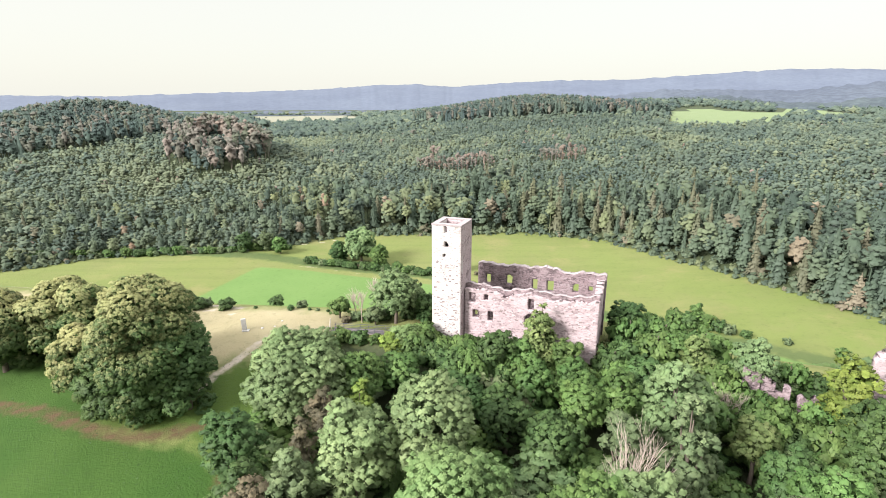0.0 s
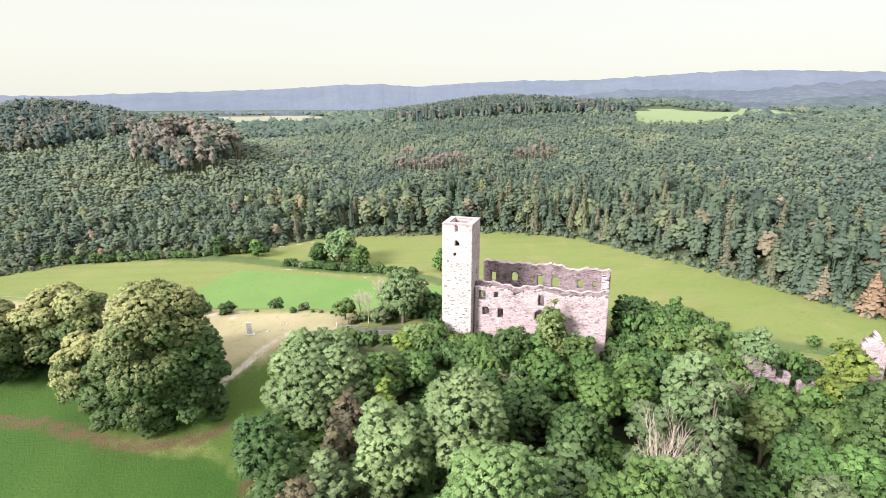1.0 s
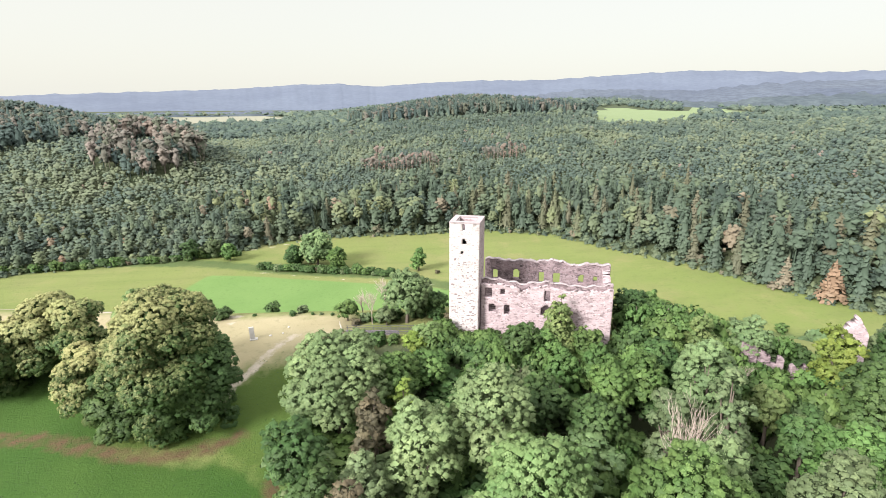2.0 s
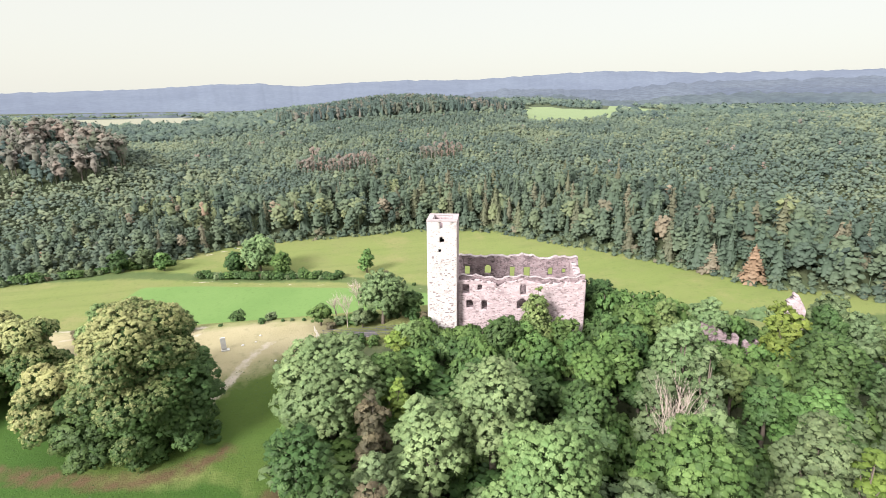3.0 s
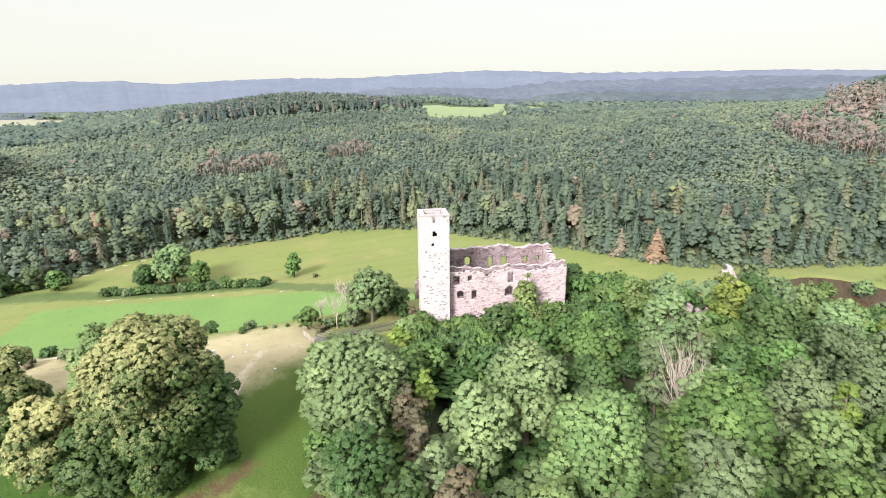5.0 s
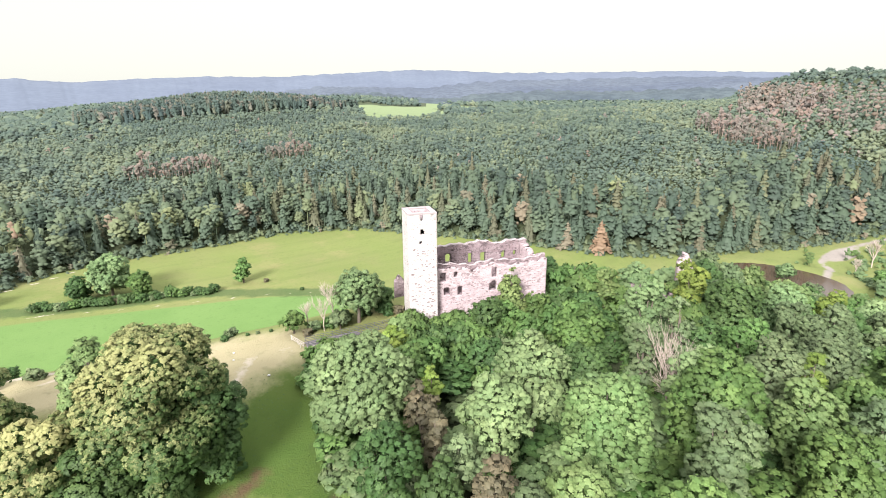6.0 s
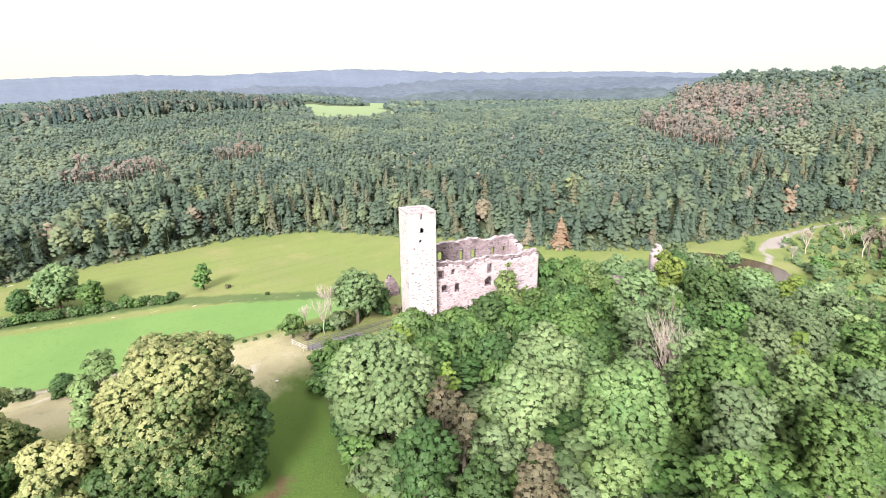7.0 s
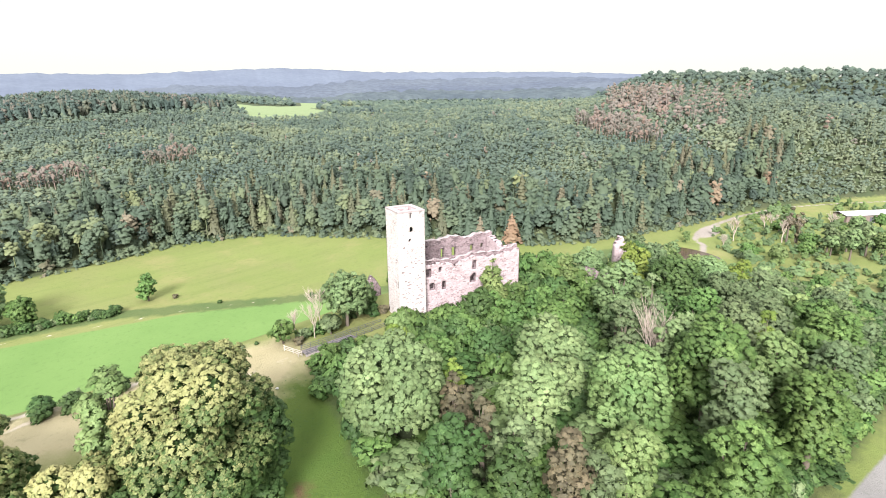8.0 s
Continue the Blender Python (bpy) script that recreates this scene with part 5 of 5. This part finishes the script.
for name, label, leaf, low_, high_ in (("thicket", "dull green shrubs and young trees in the valley bottom", "grey", 0.0, 0.22), ("willow_thicket", "silvery green willow scrub in the valley bottom", "ash", 0.22, 0.55), ("dark_thicket", "mid-green bushes in the valley bottom", "olive", 0.55, 9)):
    part_ = (np.maximum(patchy(x, y, 18, 9) * 0.9 + 0.5, 0.01) > low_) & (np.maximum(patchy(x, y, 18, 9) * 0.9 + 0.5, 0.01) <= high_)
    plant_woods(name, label, THICKET, x[part_], y[part_], form[part_], size_[part_], rng.uniform(0, 0.6, part_.sum()), 0.3, 0.3, LEAF[leaf])

# bare trees by the road
def bare_tree(height, spreads, seed, thin=1.0):
    r = random.Random(seed)
    limbs = []

    def grow(p, way, length, radius, depth):
        q = p + way * length
        mid_ = p.lerp(q, 0.5) + Vector((r.uniform(-1, 1), r.uniform(-1, 1), 0)) * length * 0.06
        limbs.append(tube([p, mid_, q], [radius, radius * 0.8, radius * 0.6], 5 if depth < 2 else 3))
        if depth < 4:
            for k in range(4 if depth else 5):
                w = (way + Vector((r.uniform(-1, 1), r.uniform(-1, 1), r.uniform(-0.2, 0.7))) * spreads).normalized()
                grow(p.lerp(q, r.uniform(0.55, 1.0)), w, length * r.uniform(0.55, 0.78), radius * 0.55, depth + 1)

    grow(Vector((0, 0, -0.3)), Vector((0, 0, 1)), height * 0.38, (height * 0.018 + 0.05) * thin, 0)
    return mesh_of("branches", *joined(limbs), None)


PALE_BARK = plain("pale_dead_wood", (0.270, 0.220, 0.180), (0.380, 0.325, 0.270), 2.0)
for k, (x, y, h) in enumerate(((-17.6, 106.6, 9), (-14.2, 109.5, 11), (-19.6, 110.5, 7.5))):
    ob = thing("bare_tree", "thin half-bare tree behind the footbridge", "tree", "trees by the footbridge", (x, y, float(land(x, y))))
    me = bare_tree(h, 0.5, 40 + k, 0.55)
    me.materials.append(PALE_BARK)
    part("branch_work", me, ob)
for k, (x, y, h) in enumerate(((281.5, 95, 18), (300, 72, 18), (306, 66, 20), (262, 96, 11), (327, 87, 13), (332, 84, 12), (352, 52, 14))):
    ob = thing("bare_tree", "leafless pale grey tree beside the valley road", "tree", "bare trees by the road", (x, y, float(land(x, y))))
    me = bare_tree(h, 0.6, k)
    me.materials.append(PALE_BARK)
    part("branch_work", me, ob)
# dead branch tips sticking out of the slope's trees
for k, (x, y, top, sp) in enumerate(((22.6, 53.9, 46.6, 0.5), (24.4, 52.3, 45.0, 0.55), (26.0, 50.8, 43.0, 0.6), (47, 77, 38.5, 0.7))):
    z = float(land(x, y))
    ob = thing("dead_tree", "dead tree of bleached twigs standing among leafy trees", "tree", SLOPE, (x, y, z))
    me = bare_tree((top - z) * 0.86, sp, 20 + k, 0.5)
    me.materials.append(PALE_BARK)
    part("branch_work", me, ob)

for x, y, h, r, leaf in ((302, 70, 22, 2.6, "dry"), (304, 65, 19, 2.4, "dry"), (286, 48, 18, 4.0, "grey"), (281, 37, 18, 4.6, "ash"), (296, 31, 18, 4.6, "ash"), (294, 24, 17, 4.8, "bright"), (312, 18, 18, 4.8, "ash"), (340, 12, 17, 4.8, "ash"), (205, 120, 9, 5, "green"), (222, 113, 9, 5, "ash"), (190, 116, 8, 4.5, "bright"), (285, 46, 13, 4.5, "ash"), (300, 40, 14, 5, "ash"), (318, 44, 12, 4.5, "green"), (334, 34, 13, 5, "grey"), (268, 56, 11, 5, "green"), (292, 58, 10, 5, "green"), (355, 40, 12, 5, "ash"), (372, 28, 12, 5, "green"), (250, 66, 11, 5, "bright"), (236, 78, 10, 5, "green"), (345, 75, 9, 4, "deep"), (325, 78, 8, 4, "green")):
    tree(*KINDS[leaf], "tree", "trees by the valley road", x, y, float(land(x, y)) + h, r, leaf, 0.15, boughs=10, tuft=1.0, spray=0.36, cover=0.8, skirt=0.4, sprigs=10)

# pond, and the farm shed by the road
def water_material():
    m, t, b = shader("pond_water", 0.08)
    b.inputs["Base Color"].default_value = (0.055, 0.036, 0.024, 1)
    b.inputs["Specular IOR Level"].default_value = 0.35
    bump(t, b, noise_of(t, 1.2, 4), 0.15, 0.05)
    return m


a_ = np.linspace(0, 2 * np.pi, 48, endpoint=False)
wob = 1 + 0.06 * np.sin(3 * a_ + 1) + 0.04 * np.sin(7 * a_)
rim = np.stack([220 + 23 * wob * np.cos(a_), 113 + 30.5 * wob * np.sin(a_), np.full(48, -6.5)], 1)
tagged(new("water", mesh_of("water", np.concatenate([rim, [rim.mean(0)]]), np.array([(k, (k + 1) % 48, 48) for k in range(48)]), water_material())), "brown still pond at the foot of the wooded hill", "pond", kind="structure")

ROOF = plain("grey_roof_sheets", (0.330, 0.322, 0.330), (0.420, 0.410, 0.412), 0.5, 0.6)
SHED = plain("shed_boards", (0.120, 0.090, 0.078), (0.180, 0.144, 0.126), 1.0)
sx, sy = 402, 38
barn = thing("farm_shed", "long low farm shed with a pale grey sheet roof", "building", at=(sx, sy, float(land(sx, sy)) - 0.3), turn=-42)
part("wall", block((40, 12, 6.0), material=SHED), barn)
for side in (-1, 1):
    part("roof", block((43, 7.6, 0.25), (0, side * 3.4, 6.6), (-side * 14, 0, 0), material=ROOF), barn)
for k in range(5):
    part("door", block((3.8, 0.15, 4.0), (-15 + 7.5 * k, -6.05, 0), material=IRON), barn)

# ---- weeds in the lawn ----
x, y = spread(0.75, (-100, 40, -22, 104), lambda x, y: (np.minimum(area_distance(x, y, LAWN), area_distance(x, y, OLIVE)) < -0.5) & (rng.uniform(size=len(x)) < 0.6 + 0.4 * np.sin(x / 3.1) * np.sin(y / 2.3)))
z = land(x, y)
v, f = sprays(np.stack([x, y, z + 0.05], 1), np.tile((0.0, 0.0, 1.0), (len(x), 1)), 0.15, 0.5)
weeds = mesh_of("weeds", v, f, LEAF["deep"], [("puff", np.repeat(rng.uniform(0, 0.6, len(x)), 4))])
tagged(new("weeds", weeds), "low leafy weeds and grass tufts in the lawn", "grass", kind="stuff")

# ---- single stones standing proud of the castle's faces ----
STONE_DARK = plain("bare_reddish_stone", (0.120, 0.092, 0.092), (0.210, 0.165, 0.160), 3.0)
STONE_PALE = plain("bare_pale_stone", (0.324, 0.282, 0.276), (0.396, 0.354, 0.348), 3.0)
STONES = [block((w, 0.16, h), (0, 0, -h / 2), bevel=0.03, material=m, rough=0.03, segments=1) for w, h, m in ((0.62, 0.26, STONE_DARK), (0.45, 0.22, STONE_DARK), (0.70, 0.22, STONE_DARK), (0.40, 0.24, STONE_DARK), (0.34, 0.20, STONE_DARK), (0.60, 0.28, STONE_PALE))]
pick_ = random.Random(5)


def stud(parent, length, low, high, n, holes, corner, turn, face):
    """n stones on a wall face: corner: the face's start; turn: its bearing in the castle's plan."""
    made = 0
    while made < n:
        u, z = pick_.uniform(0.5, length - 0.5), low + (high - low) * pick_.random() ** 1.5
        if any(abs(u - hu) < w / 2 + 0.5 and abs(z - hz) < h / 2 + 0.35 for hu, hz, w, h, _ in holes):
            continue
        ob = part("stone", pick_.choice(STONES), parent)
        ob.matrix_basis = pose(*corner, 0, 0, turn) @ pose(u, face, z, 0, pick_.uniform(-5, 5), 0)
        ob.scale = (pick_.uniform(0.45, 1.0), 1, pick_.uniform(0.6, 1.1))
        made += 1


stud(tower, TW, 2.5, 18.0, 120, [(2.65, 18.7, 0.55, 0.75, 0), (2.9, 20.9, 0.75, 1.25, 1)], (TX, TY, 0), 0, 0.02)
front_face = next(o for o in castle.children if o.name.startswith("front_wall"))
stud(front_face, HALL, 2.0, 11.3, 280, FRONT_HOLES, (0, 0, 0), 0, 0.02)
